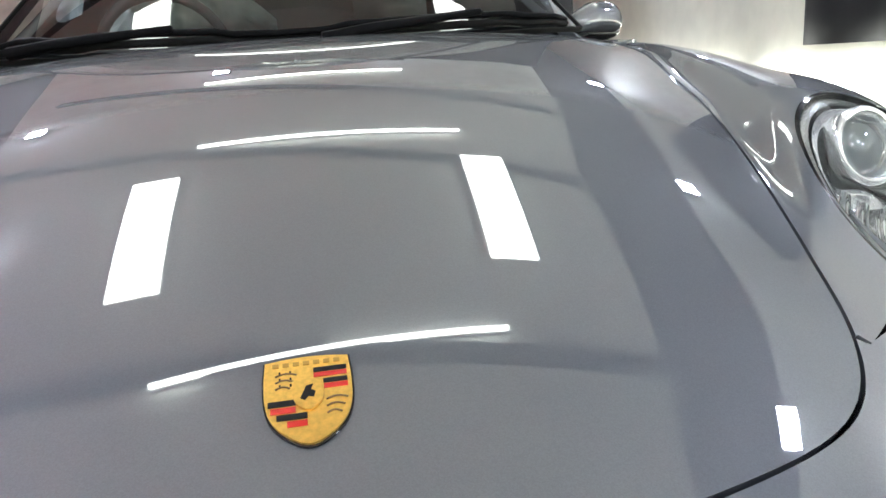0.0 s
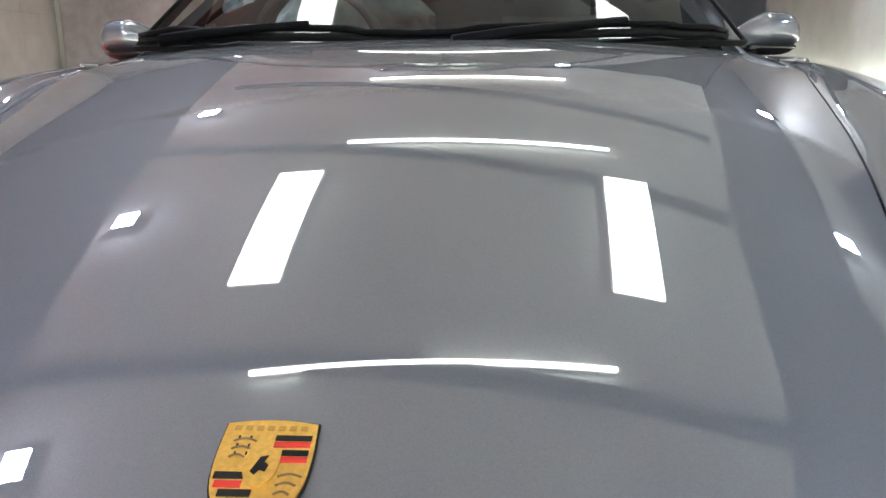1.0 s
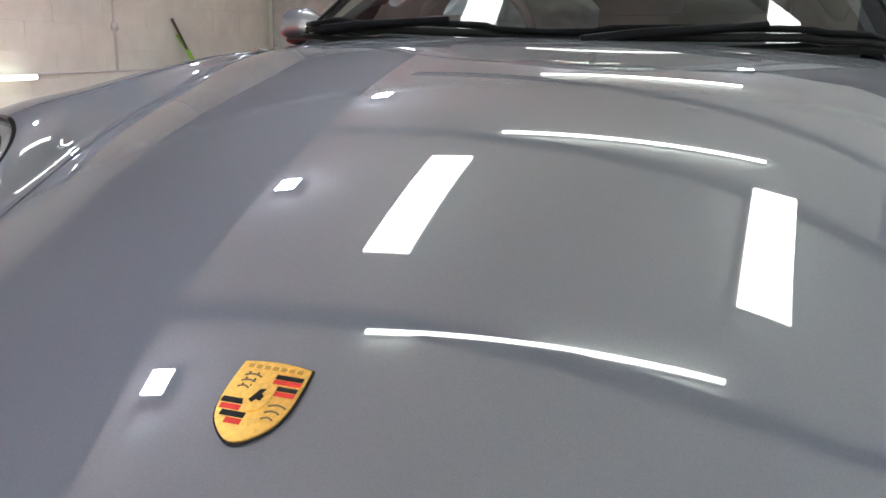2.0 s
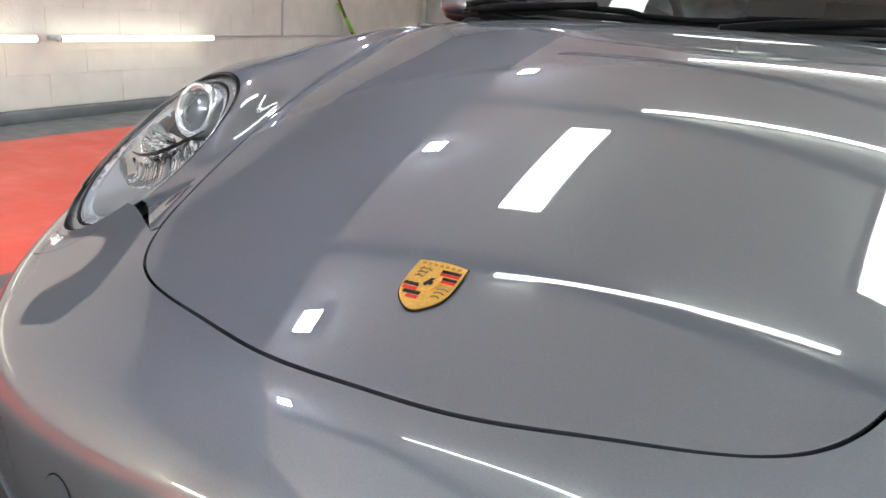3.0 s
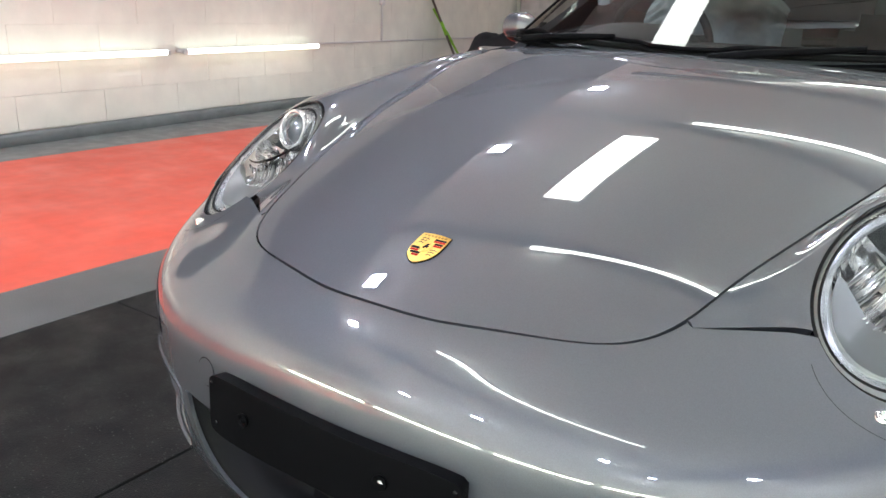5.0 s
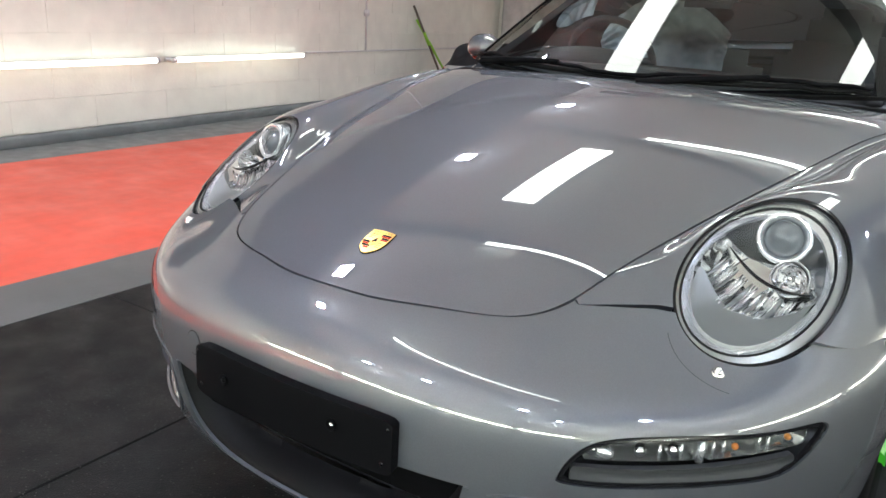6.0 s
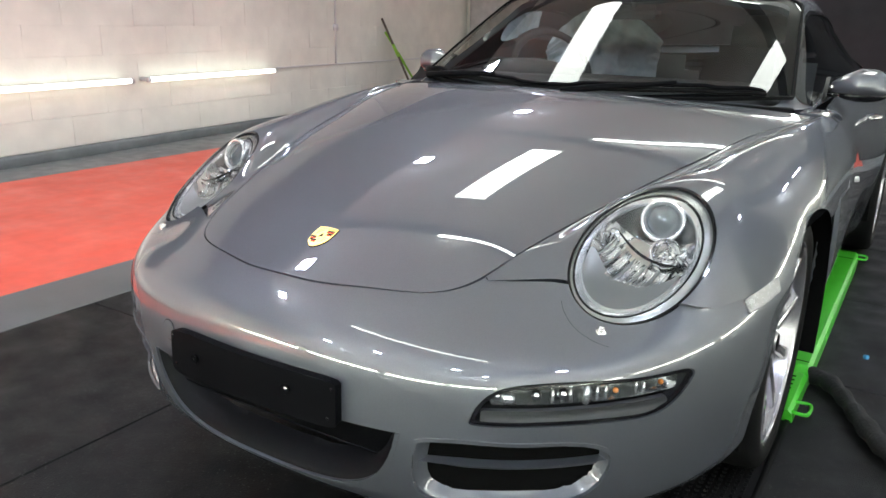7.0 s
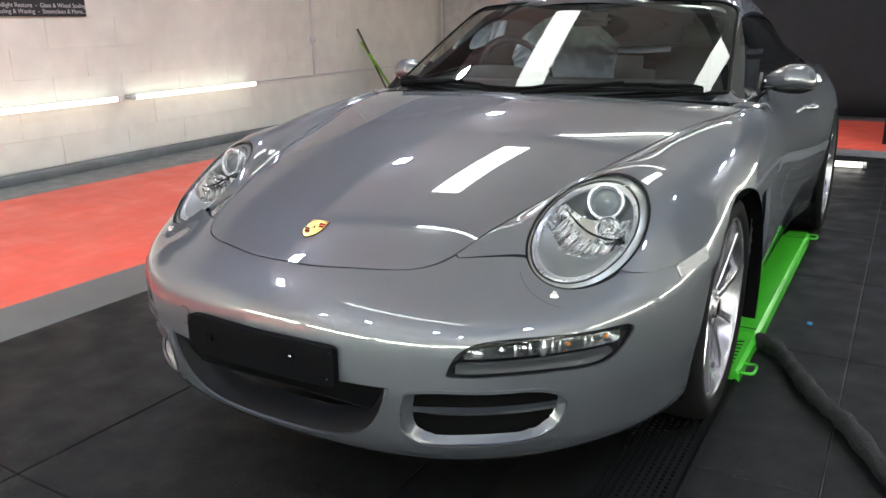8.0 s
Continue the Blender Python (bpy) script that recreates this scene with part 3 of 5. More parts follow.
# lamps, one of each on each side
for sign in (1, -1):
    here = X * sign
    WG, WN, WL = WINGS[sign]
    lp, lq, ln, far = in_lamp(WG)
    WI = (1 - np.hypot((lp + 0.009) / 0.165, (lq + 0.005) / 0.104)) * 0.130  # the clear part, inside the surround
    LOWER = np.interp(lq, [-.105, -.084, -.038, -.014, .035, .071, .088, .11], [-.054, -.039, -.069, -.077, -.064, -.029, .010, .05]) - lp

    def sunk_lamp(start, ease, shallow, more):
        return WG - WN * (shallow + more * np.clip((WI - start) / ease, 0, 1) ** 0.8).reshape(*WG.shape[:2], 1)

    head = panel("headlamp", sunk_lamp(0.010, 0.05, 0.012, 0.040), WN, [WI - 0.012, 0.003 - LOWER, np.interp(lq, [-.10, -.04, .0, .05, .10], [.045, .050, .060, .075, .090]) - lp], FACETS, car, "oval headlamp with chromed bowl under a clear cover", flange=0)
    panel("shroud", sunk_lamp(0.010, 0.05, 0.012, 0.044), WN, [WI - 0.012, lp - np.interp(lq, [-.10, -.04, .0, .05, .10], [.045, .050, .060, .075, .090]) + 0.002], SHROUD, head, "dark upper shroud behind the projector", flange=0)
    panel("position_lamp", sunk_lamp(0.022, 0.05, 0.010, 0.022), WN, [WI - 0.020, LOWER], DISH, head, "smooth grey lower lamp dish", flange=0.02)
    slope = (0.001 + 0.006 * np.clip((0.010 - WI) / 0.03, 0, 1)).reshape(*WG.shape[:2], 1)
    panel("bezel", WG - WN * slope, WN, [WL - 0.0030, -WI], BEZEL, head, "satin silver-grey surround", flange=0.006)
    panel("inner_seal", WG, WN, [WI + 0.0005, 0.0045 - WI], GLOSS_BLACK, head, "black inner ring", lift=-0.005, flange=0.006)
    slope = (0.005 + 0.010 * np.clip((WI - 0.004) / 0.016, 0, 1)).reshape(*WG.shape[:2], 1)
    panel("inner_ring", WG - WN * slope, WN, [WI - 0.0040, 0.013 + 0.012 * np.clip(LOWER / 0.05, 0, 1) - WI], BRIGHT, head, "bright chromed inner ring", flange=0.006)
    panel("seal", WG, WN, [WL + 0.001, 0.0034 - WL], GLOSS_BLACK, head, "black rubber seal", lift=-0.001, flange=0.006)
    panel("cover", WG, WN, [WI - 0.003], LENS, head, "clear moulded cover", lift=0.0015, flange=0).visible_shadow = False

    def lamp_at(p, q, n):
        v = LAMP + LONG_N * p + WIDE_N * q + LAMP_N * n
        return Vector((v[0] * sign, v[1], v[2]))

    aim = Vector((0.16 * sign, -1, 0.34))
    # projector at the top, inside a broad bright ring
    r = 0.040
    at = facing(lamp_at(0.091, -0.010, -0.004), aim)
    bm = lathe_bm([(-0.05, r * 1.02), (-0.010, r * 1.10), (0.0, r * 1.08), (0.003, r * 1.0), (0.0, r * 0.88), (-0.008, r * 0.80), (-0.014, r * 0.76)], 40, "z")
    bm.transform(at)
    barrel = part("projector", bm, BRIGHT, head, "chromed projector ring")
    bm = lathe_bm([(-0.014, r * 0.80), (-0.006, r * 0.74), (0.001, r * 0.55), (0.005, r * 0.28), (0.006, 0.0001)], 36, "z")
    bm.transform(at)
    part("projector_lens", bm, PROJECTOR, barrel, "domed glass lens")
    # main beam bowl below it, with bulb
    at = facing(lamp_at(0.027, 0.032, -0.012), aim)
    r = 0.030
    bm = lathe_bm([(0.006, r), (0.004, r * 0.94), (-0.012, r * 0.80), (-0.024, r * 0.55), (-0.030, r * 0.30)], 40, "z")
    bm.transform(at)
    bowl = part("main_beam", bm, FACETS, head, "faceted main beam bowl")
    bm = ellipsoid_bm((0.009, 0.009, 0.012), (0, 0, -0.014), n=16)
    bm.transform(at)
    part("bulb", bm, CHROME, bowl, "capped bulb")
    # curved blade that sweeps under the bowl, and the ribbed reflector that fans out below it
    sweep = flow([(.025, -.070), (.011, -.045), (-.002, -.014), (-.006, .017), (.0, .046), (.014, .072)], 31)
    part("trim_blade", tube_bm([lamp_at(p, q, -0.008) for p, q in sweep], [0.001 + 0.0022 * math.sin(math.pi * k / 30) for k in range(31)], 8), GLOSS_BLACK, head, "thin dark trim blade")
    for k in range(22):
        p, q = sweep[1 + k * 28 // 21]
        end = np.interp(q * 1.08 - 0.004, [-.105, -.084, -.038, -.014, .035, .071, .088, .11], [-.054, -.039, -.069, -.077, -.064, -.029, .010, .05]) + 0.004
        bm = tube_bm([lamp_at(p - 0.006 + (end - p) * u, q * (1 + 0.10 * u) - 0.012 * u, -0.020 - 0.010 * math.sin(math.pi * u)) for u in np.linspace(0, 1, 7)], [w * (0.45 + 0.6 * ((k * 7) % 5) / 4) for w in (0.002, 0.0035, 0.0042, 0.0045, 0.0042, 0.0035, 0.002)], 6)
        part("reflector_rib", bm, (FACETS, BRIGHT, FACETS, DISH)[(k * 3) % 4], head)
    # washer under the lamp
    p, n = spot_on(0.582 * sign, y=0.098)
    bm = lathe_bm([(-0.002, 0.010), (0.002, 0.0095), (0.003, 0.007), (0.006, 0.006), (0.008, 0.0045), (0.008, 0.0001)], 20, "z")
    bm.transform(facing(p, n))
    part("headlamp_washer", bm, CHROME, car, "small chromed headlamp washer jet")
    hinge = np.array(p) * 0.65 + LAMP * (sign, 1, 1) * 0.35
    from_jet = np.linalg.norm(FRONT.reshape(-1, 3) - hinge, axis=1)
    panel("washer_cover_joint", FRONT, FN, [from_jet - 0.1000, 0.1007 - from_jet, here, 0.615 - Z, -LAMP_D - 0.004, 0.605 - AX], GAP, car, "fine joint round the washer cover", lift=0.0006, flange=0)
    # indicator and fog lamp strip in the bumper
    strip = panel("front_lamp_strip", FRONT - FN * (0.045 * np.clip(FOG / 0.012, 0, 1)).reshape(*FRONT.shape[:2], 1), FN, [FOG, here], STRIP_DARK, car, "smoked lamp strip with fog lamp and amber indicator", flange=0)
    panel("rim", FRONT, FN, [FOG - 0.0005, 0.006 - FOG, here], GLOSS_BLACK, strip, "black surround", lift=-0.002, flange=0.004)
    panel("cover", FRONT, FN, [FOG - 0.001, here], LENS, strip, "clear cover", lift=0.001, flange=0).visible_shadow = False
    for x0, x1, z0, z1, back, mat, label in ((.466, .600, .474, .509, .030, STRIP_CLEAR, "upper chrome reflector"), (.606, .716, .474, .508, .026, STRIP_CLEAR, "indicator reflector"), (.452, .700, .4425, .469, .005, STRIP_TRAY, "flat dark grey lower tray")):
        BAY = np.minimum(np.minimum(AX - x0, x1 - AX), np.minimum(Z - z0, z1 - Z))
        bay = panel("reflector_bay", FRONT - FN * (back * 0.5 + back * np.clip(BAY / 0.012, 0, 1)).reshape(*FRONT.shape[:2], 1), FN, [BAY, np.where(Y < 0.4, 1.0, -1.0), here], mat, strip, label, flange=0.01)
        for x in ((.478, .535, .572) if x0 == .466 else (.640, .695) if x0 == .606 else ()):
            p, n = spot_on(x * sign, 0.492)
            lamp = part("bulb", ellipsoid_bm((0.005, 0.005, 0.005) if x > 0.6 else (0.011, 0.011, 0.011), p - n * 0.016, n=16), AMBER if x > 0.6 else CHROME, bay, "amber indicator bulb" if x > 0.6 else "")
    p, n = spot_on(0.603 * sign, 0.490)
    part("fin", box_bm((0.010, 0.03, 0.034), p - n * 0.02, 0.001), BRIGHT, strip, "bright dividing fin")
    for x in (0.560, 0.570, 0.580, 0.618, 0.627, 0.665, 0.674):
        p, n = spot_on(x * sign, 0.488)
        part("prism_rib", box_bm((0.004, 0.012, 0.026), p - n * 0.018, 0.001), BRIGHT, strip)
    p, n = spot_on(0.488 * sign, 0.488)
    part("fog_reflector", ellipsoid_bm((0.020, 0.012, 0.012), p - n * 0.020, n=20), BRIGHT, strip, "bright fog lamp reflector")
    # side marker by the arch
    MARK = np.minimum(np.minimum(Y - 0.345, 0.485 - Y), np.minimum(Z - np.interp(Y, [.34, .49], [.575, .588]), np.interp(Y, [.34, .49], [.601, .618]) - Z))
    marker = panel("side_marker", FRONT, FN, [MARK, AX - 0.6, here], MARKER, car, "clear ribbed side marker lamp", lift=0.004, flange=0.006)

# badge on the bonnet
p0 = Vector((0, 0.032, float(bonnet_z(0.0, 0.032))))
n0 = Vector((0, -(float(bonnet_z(0.0, 0.06)) - float(bonnet_z(0.0, 0.005))) / 0.055, 1)).normalized()
badge_at = facing(p0 + n0 * 0.0005, n0, (0, 1, 0.5))
shield = flow([(-.0238, .028), (-.012, .0298), (0, .0305), (.012, .0298), (.0238, .028)], 9).tolist() + flow([(.0245, .014), (.0240, -.004), (.0202, -.0190), (.0115, -.0300), (0, -.0360), (-.0115, -.0300), (-.0202, -.0190), (-.0240, -.004), (-.0245, .014)], 30).tolist()
badge = part("badge", prism_bm([(x * 1.04, y * 1.04) for x, y in shield][::-1], -0.002, 0.0010, at=badge_at), GLOSS_BLACK, hood, "enamelled gold shield badge with red and black bars", False)
part("gold_field", prism_bm(shield[::-1], 0.0010, 0.0022, at=badge_at), GOLD, badge, "stippled gold field", False)


def badge_bar(name, x0, x1, y0, y1, mat, high=0.0026):
    part(name, prism_bm([(x0, y0), (x1, y0), (x1, y1), (x0, y1)], 0.0022, high, at=badge_at), mat, badge, "", False)


for k, mat in enumerate((GLOSS_BLACK, RED, GLOSS_BLACK, RED)):
    badge_bar("bar", 0.0035 if k < 2 else 0.0085, 0.0222, 0.0165 - 0.0042 * k - 0.0012 * (k > 1), 0.0200 - 0.0042 * k - 0.0012 * (k > 1), mat)
    w = (-0.0222, -0.0208, -0.0175, -0.0120)[k]
    badge_bar("bar", w, -0.0072 if k < 2 else -0.0012, -0.0078 - 0.0052 * k, -0.0036 - 0.0052 * k, mat)
for k in range(3):
    for x, y in ((-0.018, 0.016), (0.0095, -0.006)):
        w = 0.012 - 0.002 * k
        line = [(x + w * u, y - 0.0052 * k + 0.0018 * math.sin(u * math.pi), 0.0023) for u in np.linspace(0, 1, 7)]
        bm = tube_bm(line, 0.0006, 5)
        bm.transform(badge_at)
        part("antler", bm, material("badge_line", (0.10, 0.05, 0.01), 0.4), badge)
    for j in range(2):
        badge_bar("antler_tip", -0.016 + 0.006 * j, -0.015 + 0.006 * j, 0.0175 - 0.0052 * k, 0.0195 - 0.0052 * k, GLOSS_BLACK, 0.0025)
for k in range(7):
    badge_bar("relief_bar", -0.0195 + 0.0058 * k, -0.0160 + 0.0058 * k, 0.0232, 0.0262, material("relief_gold", (0.42, 0.25, 0.06), 0.4, 0.8), 0.0027)
inner = [(x * 0.36, y * 0.36) for x, y in shield][::-1]
part("centre_shield", prism_bm(inner, 0.0024, 0.0033, at=badge_at), GOLD, badge, "", False)
blob = [(-.0045, -.004), (-.002, -.006), (0.0, -.003), (.003, -.004), (.004, 0), (.0015, .002), (.003, .006), (-.001, .005), (-.0025, .001)]
part("centre_emblem", prism_bm(blob, 0.0033, 0.0037, at=badge_at), GLOSS_BLACK, badge, "", False)

# ---- cabin: windscreen, roof, rear screen and tail ----
CAB = [
    [(0, 1.085, .888), (.26, 1.105, .884), (.49, 1.19, .872), (.625, 1.295, .866), (.70, 1.44, .862)],
    [(0, 1.386, 1.062), (.23, 1.425, 1.055), (.45, 1.53, 1.033), (.588, 1.615, .998), (.712, 1.66, .872)],
    [(0, 1.70, 1.226), (.21, 1.735, 1.213), (.41, 1.82, 1.178), (.548, 1.912, 1.139), (.722, 1.90, .88)],
    [(0, 2.10, 1.285), (.2, 2.10, 1.281), (.40, 2.12, 1.254), (.535, 2.15, 1.185), (.73, 2.15, .885)],
    [(0, 2.50, 1.290), (.2, 2.50, 1.285), (.39, 2.50, 1.258), (.53, 2.50, 1.185), (.735, 2.50, .89)],
    [(0, 2.95, 1.205), (.19, 2.95, 1.198), (.38, 2.94, 1.168), (.515, 2.90, 1.09), (.735, 2.90, .892)],
    [(0, 3.40, 1.02), (.2, 3.40, 1.012), (.38, 3.38, .99), (.54, 3.35, .945), (.72, 3.30, .892)],
    [(0, 3.80, .885), (.22, 3.80, .88), (.42, 3.78, .87), (.58, 3.75, .855), (.72, 3.70, .848)],
    [(0, 4.14, .78), (.25, 4.13, .776), (.45, 4.09, .762), (.6, 4.04, .748), (.71, 3.97, .742)],
    [(0, 4.22, .60), (.25, 4.21, .60), (.45, 4.17, .60), (.62, 4.09, .60), (.76, 3.98, .60)],
    [(0, 4.20, .30), (.25, 4.19, .30), (.45, 4.15, .30), (.62, 4.07, .30), (.76, 3.98, .30)],
]


def skin_with_rows(rows, down, across):
    """As skin(), with the row and column that each point lies on."""
    half = np.array([np.asarray(r, float) for r in rows])
    whole = np.concatenate([half[:, :0:-1] * (-1, 1, 1), half], 1)
    kr, kc = chord(whole), chord(whole.transpose(1, 0, 2))
    tr, tc = np.linspace(0, kr[-1], down), np.linspace(0, kc[-1], across)
    grid = np.einsum("ri,cj,ijk->rck", basis(kr, tr), basis(kc, tc), whole)
    r, c = np.interp(tr, kr, np.arange(len(kr))), np.interp(tc, kc, np.arange(len(kc)) - len(rows[0]) + 1)
    r, c = np.meshgrid(r, c, indexing="ij")
    return grid, r.ravel(), c.ravel()


TOP, TR, TC = skin_with_rows(CAB, 230, 150)
TN = normals_of(TOP, (0, 2.4, 0.6))
AC = np.abs(TC)
SCREEN_D = inside(both(flow([(0, .06), (1.5, .06), (2.6, .07), (2.98, .10), (3.05, .5), (3.05, 1.4), (3.0, 1.82), (2.6, 1.93), (1.5, 1.93), (0, 1.93)], 60).tolist()), np.stack([TC, TR], -1))
SIDE_D = inside(flow([(3.90, .20), (3.50, .22), (3.22, .48), (3.14, 1.2), (3.13, 2.0), (3.15, 3.0), (3.24, 4.2), (3.40, 5.0), (3.70, 5.35), (3.90, 5.2), (3.92, 3), (3.90, .20)], 60)[:-1], np.stack([AC, TR], -1))
BACK_D = inside(both(flow([(0, 4.85), (1.8, 4.88), (2.4, 5.0), (2.6, 5.4), (2.5, 5.9), (2.0, 6.25), (0, 6.3)], 50).tolist()), np.stack([TC, TR], -1))
e = 0.012
roof = panel("roof_shell", TOP, TN, [-SCREEN_D, -SIDE_D, -BACK_D, 7.05 - TR], PAINT, car, "painted roof, pillars and rear deck", flange=0.02)
panel("rear_bumper", TOP, TN, [TR - 7.07], PAINT, car, flange=0.02)
# the glass is a sheet of its own, without the roof's bend
u, v = np.meshgrid(np.linspace(-1, 1, 110), np.linspace(0, 1, 60))
gx = u * (0.655 - 0.09 * v)
GLASS = np.stack([gx, 1.086 + 0.634 * v + 0.376 * gx ** 2 + 0.721 * gx ** 4, 0.884 + 0.328 * v + 0.026 * v * (1 - v) - (0.106 * v - 0.0475) * gx ** 2 - 0.10 * np.maximum(0, np.abs(gx) - 0.50) ** 1.5], -1)
GN = normals_of(GLASS, (0, 2.4, 0.6))
GV, GU = np.meshgrid(np.linspace(0, 1, 60), np.linspace(-1, 1, 110), indexing="ij")
GV, GU = GV.ravel(), np.abs(GU.ravel())
RIM = np.minimum(np.minimum(GV * 0.76, (1 - GV) * 0.76), (1 - GU) * 0.68)
corner = np.hypot(np.maximum(0.10 - (1 - GV) * 0.76, 0), np.maximum(0.10 - (1 - GU) * 0.68, 0))
RIM = np.where(corner > 0, np.minimum(RIM, 0.10 - corner), RIM)
panel("headlining", TOP - TN * 0.022, TN, [-SCREEN_D - 0.01, -SIDE_D - 0.01, -BACK_D - 0.01, 6.6 - TR, 3.95 - AC], CABIN, car, "dark headlining", flange=0)
screen = panel("windscreen", GLASS, GN, [RIM - 0.002], SCREEN, car, "curved windscreen with two black wipers", lift=-0.003, flange=0)
screen.visible_shadow = False
panel("windscreen_surround", GLASS, GN, [RIM, np.where(GV < 0.5, np.minimum(0.05, 0.02 + 0.05 * GU ** 3), 0.032) + 0.012 * GU - RIM], GLOSS_BLACK, screen, "black printed border", lift=-0.007, flange=0)
panel("windscreen_seal", GLASS, GN, [RIM + 0.002, 0.007 - RIM], RUBBER, screen, "black rubber edge", lift=0.001, flange=0.012)
for sign in (1, -1):
    panel("side_window", TOP, TN, [SIDE_D - 0.01, TC * sign], SIDEGLASS, car, "tinted side window", lift=-0.004, flange=0).visible_shadow = False
    panel("side_window_trim", TOP, TN, [SIDE_D, 0.05 - SIDE_D, TC * sign], GLOSS_BLACK, car, "black window trim", lift=0.001, flange=0.01)
panel("rear_window", TOP, TN, [BACK_D - e], SCREEN, car, "tinted rear window", lift=-0.004, flange=0).visible_shadow = False

# ---- flanks ----
FLANK = [[(x, y, z) for x, z in row] for y, row in (
    (1.17, ((.735, .852), (.798, .806), (.836, .66), (.836, .41), (.775, .197))),
    (1.375, ((.737, .862), (.80, .808), (.838, .66), (.832, .40), (.765, .195))),
    (1.80, ((.724, .878), (.790, .80), (.829, .63), (.824, .40), (.752, .19))),
    (2.30, ((.734, .887), (.786, .80), (.822, .62), (.818, .40), (.75, .19))),
    (2.70, ((.738, .892), (.790, .80), (.828, .63), (.824, .40), (.765, .19))),
    (3.05, ((.737, .894), (.802, .79), (.845, .64), (.840, .42), (.80, .19))),
    (3.45, ((.722, .888), (.802, .78), (.845, .63), (.840, .42), (.80, .19))),
    (3.80, ((.715, .845), (.77, .74), (.812, .60), (.812, .42), (.79, .20))),
    (4.00, ((.705, .745), (.75, .68), (.775, .59), (.775, .42), (.76, .25))))]
half = np.array(FLANK)
kr, kc = chord(half), chord(half.transpose(1, 0, 2))
for sign in (1, -1):
    SIDE = np.einsum("ri,cj,ijk->rck", basis(kr, np.linspace(0, kr[-1], 190)), basis(kc, np.linspace(0, kc[-1], 70)), half) * (sign, 1, 1)
    SN = normals_of(SIDE, (0, 2.6, 0.5))
    sy, sz = SIDE[..., 1].ravel(), SIDE[..., 2].ravel()
    arch2 = np.hypot(sy - REAR[0], sz - REAR[1]) - 0.345
    arch1 = np.hypot(sy - HUB[0] + 0.046, sz - HUB[1]) - 0.361
    door_d = np.minimum(np.minimum(sy - 1.43 - 0.05 * (0.85 - sz), 2.60 - sy + 0.12 * (sz - 0.5)), sz - 0.245)
    door = panel("door", SIDE, SN, [door_d - g], PAINT, car, "painted door with a polished handle")
    panel("rear_wing", SIDE, SN, [-door_d - g, sz - 0.245 + 0 * sy, arch2, sy - 1.9], PAINT, car)
    panel("wing_end", SIDE, SN, [-door_d - g, sz - 0.245, 1.9 - sy, arch1, np.maximum(sy - 1.372, 0.655 - sz)], PAINT, car)
    panel("sill", SIDE, SN, [0.243 - sz, arch2, arch1], PAINT, car, "painted sill", flange=0.02)
    panel("door_gap", SIDE - SN * 0.0125, SN, [0.03 - np.abs(door_d), arch2, arch1], GAP, car, flange=0)
    bm = tube_bm([(sign * (0.798 + 0.03 * math.sin(math.pi * u)), 2.28 + 0.17 * u, 0.765) for u in np.linspace(0, 1, 12)], [0.006 + 0.008 * math.sin(math.pi * u) for u in np.linspace(0, 1, 12)], 10)
    part("door_handle", bm, CHROME, door, "polished door handle")
    # wing mirror: a stalk and a shell with its glass behind
    bm = bmesh.new()
    n = 32
    for k, u in enumerate(np.linspace(0, 1, 22)):
        end = (1 - max(0.0, (u - 0.72) / 0.28) ** 2.2) ** 0.5
        grow = 0.30 + 0.70 * min(1.0, u / 0.45) ** 0.8
        up, low, deep = 0.050 * grow * end, 0.034 * (0.45 + 0.55 * grow) * end, 0.058 * grow * end
        ring = []
        for j in range(n):
            c, t = math.cos(2 * math.pi * j / n), math.sin(2 * math.pi * j / n)
            c, t = math.copysign(abs(c) ** 0.8, c), math.copysign(abs(t) ** 0.8, t)
            ring.append(bm.verts.new((sign * (0.716 + 0.167 * u), 1.685 + 0.035 * u + deep * c * (1.2 if c < 0 else 0.6), 0.915 + 0.010 * math.sin(u * 3) + t * (up if t > 0 else low))))
        if k:
            for j in range(n):
                bm.faces.new((last[j], last[(j + 1) % n], ring[(j + 1) % n], ring[j]))
        else:
            bm.faces.new(ring)
        last = ring
    bmesh.ops.remove_doubles(bm, verts=bm.verts, dist=1e-5)
    bmesh.ops.recalc_face_normals(bm, faces=bm.faces)
    mirror = part("wing_mirror", bm, PAINT, car, "slim body-coloured wing mirror")
    part("mirror_base", prism_bm([(1.60, .872), (1.70, .872), (1.70, .90), (1.68, .945), (1.665, .945)], 0.0, 0.012, at=Matrix(((0, 0, sign, sign * 0.70), (1, 0, 0, 0), (0, 1, 0, 0), (0, 0, 0, 1)))), GLOSS_BLACK, mirror, "black mirror foot", False)
    for dz in (0.0, 0.022):
        part("mirror_arm", tube_bm([(sign * 0.705, 1.66, .890 + dz), (sign * 0.73, 1.67, .893 + dz), (sign * 0.775, 1.682, .896 + dz)], [0.010, 0.009, 0.010], 10), CHROME if dz else GLOSS_BLACK, mirror, "mirror arm")
    part("mirror_glass", ellipsoid_bm((0.080, 0.006, 0.038), (sign * 0.813, 1.752, 0.916), Matrix.Rotation(sign * 0.19, 3, "Z")), CHROME, mirror, "mirror glass")
    part("lower_cap", tube_bm([(sign * (0.745 + 0.132 * u), 1.672 + 0.035 * u, 0.892) for u in np.linspace(0, 1, 8)], [0.010, .016, .020, .021, .021, .019, .014, .004], 12), GLOSS_BLACK, mirror, "black lower cap")
    REPEAT = 0.004 - np.hypot((sy - 1.40) * 0.35, sz - 0.70)
    panel("side_repeater", SIDE, SN, [REPEAT], MARKER, car, "small clear side repeater", lift=0.004, flange=0.004)

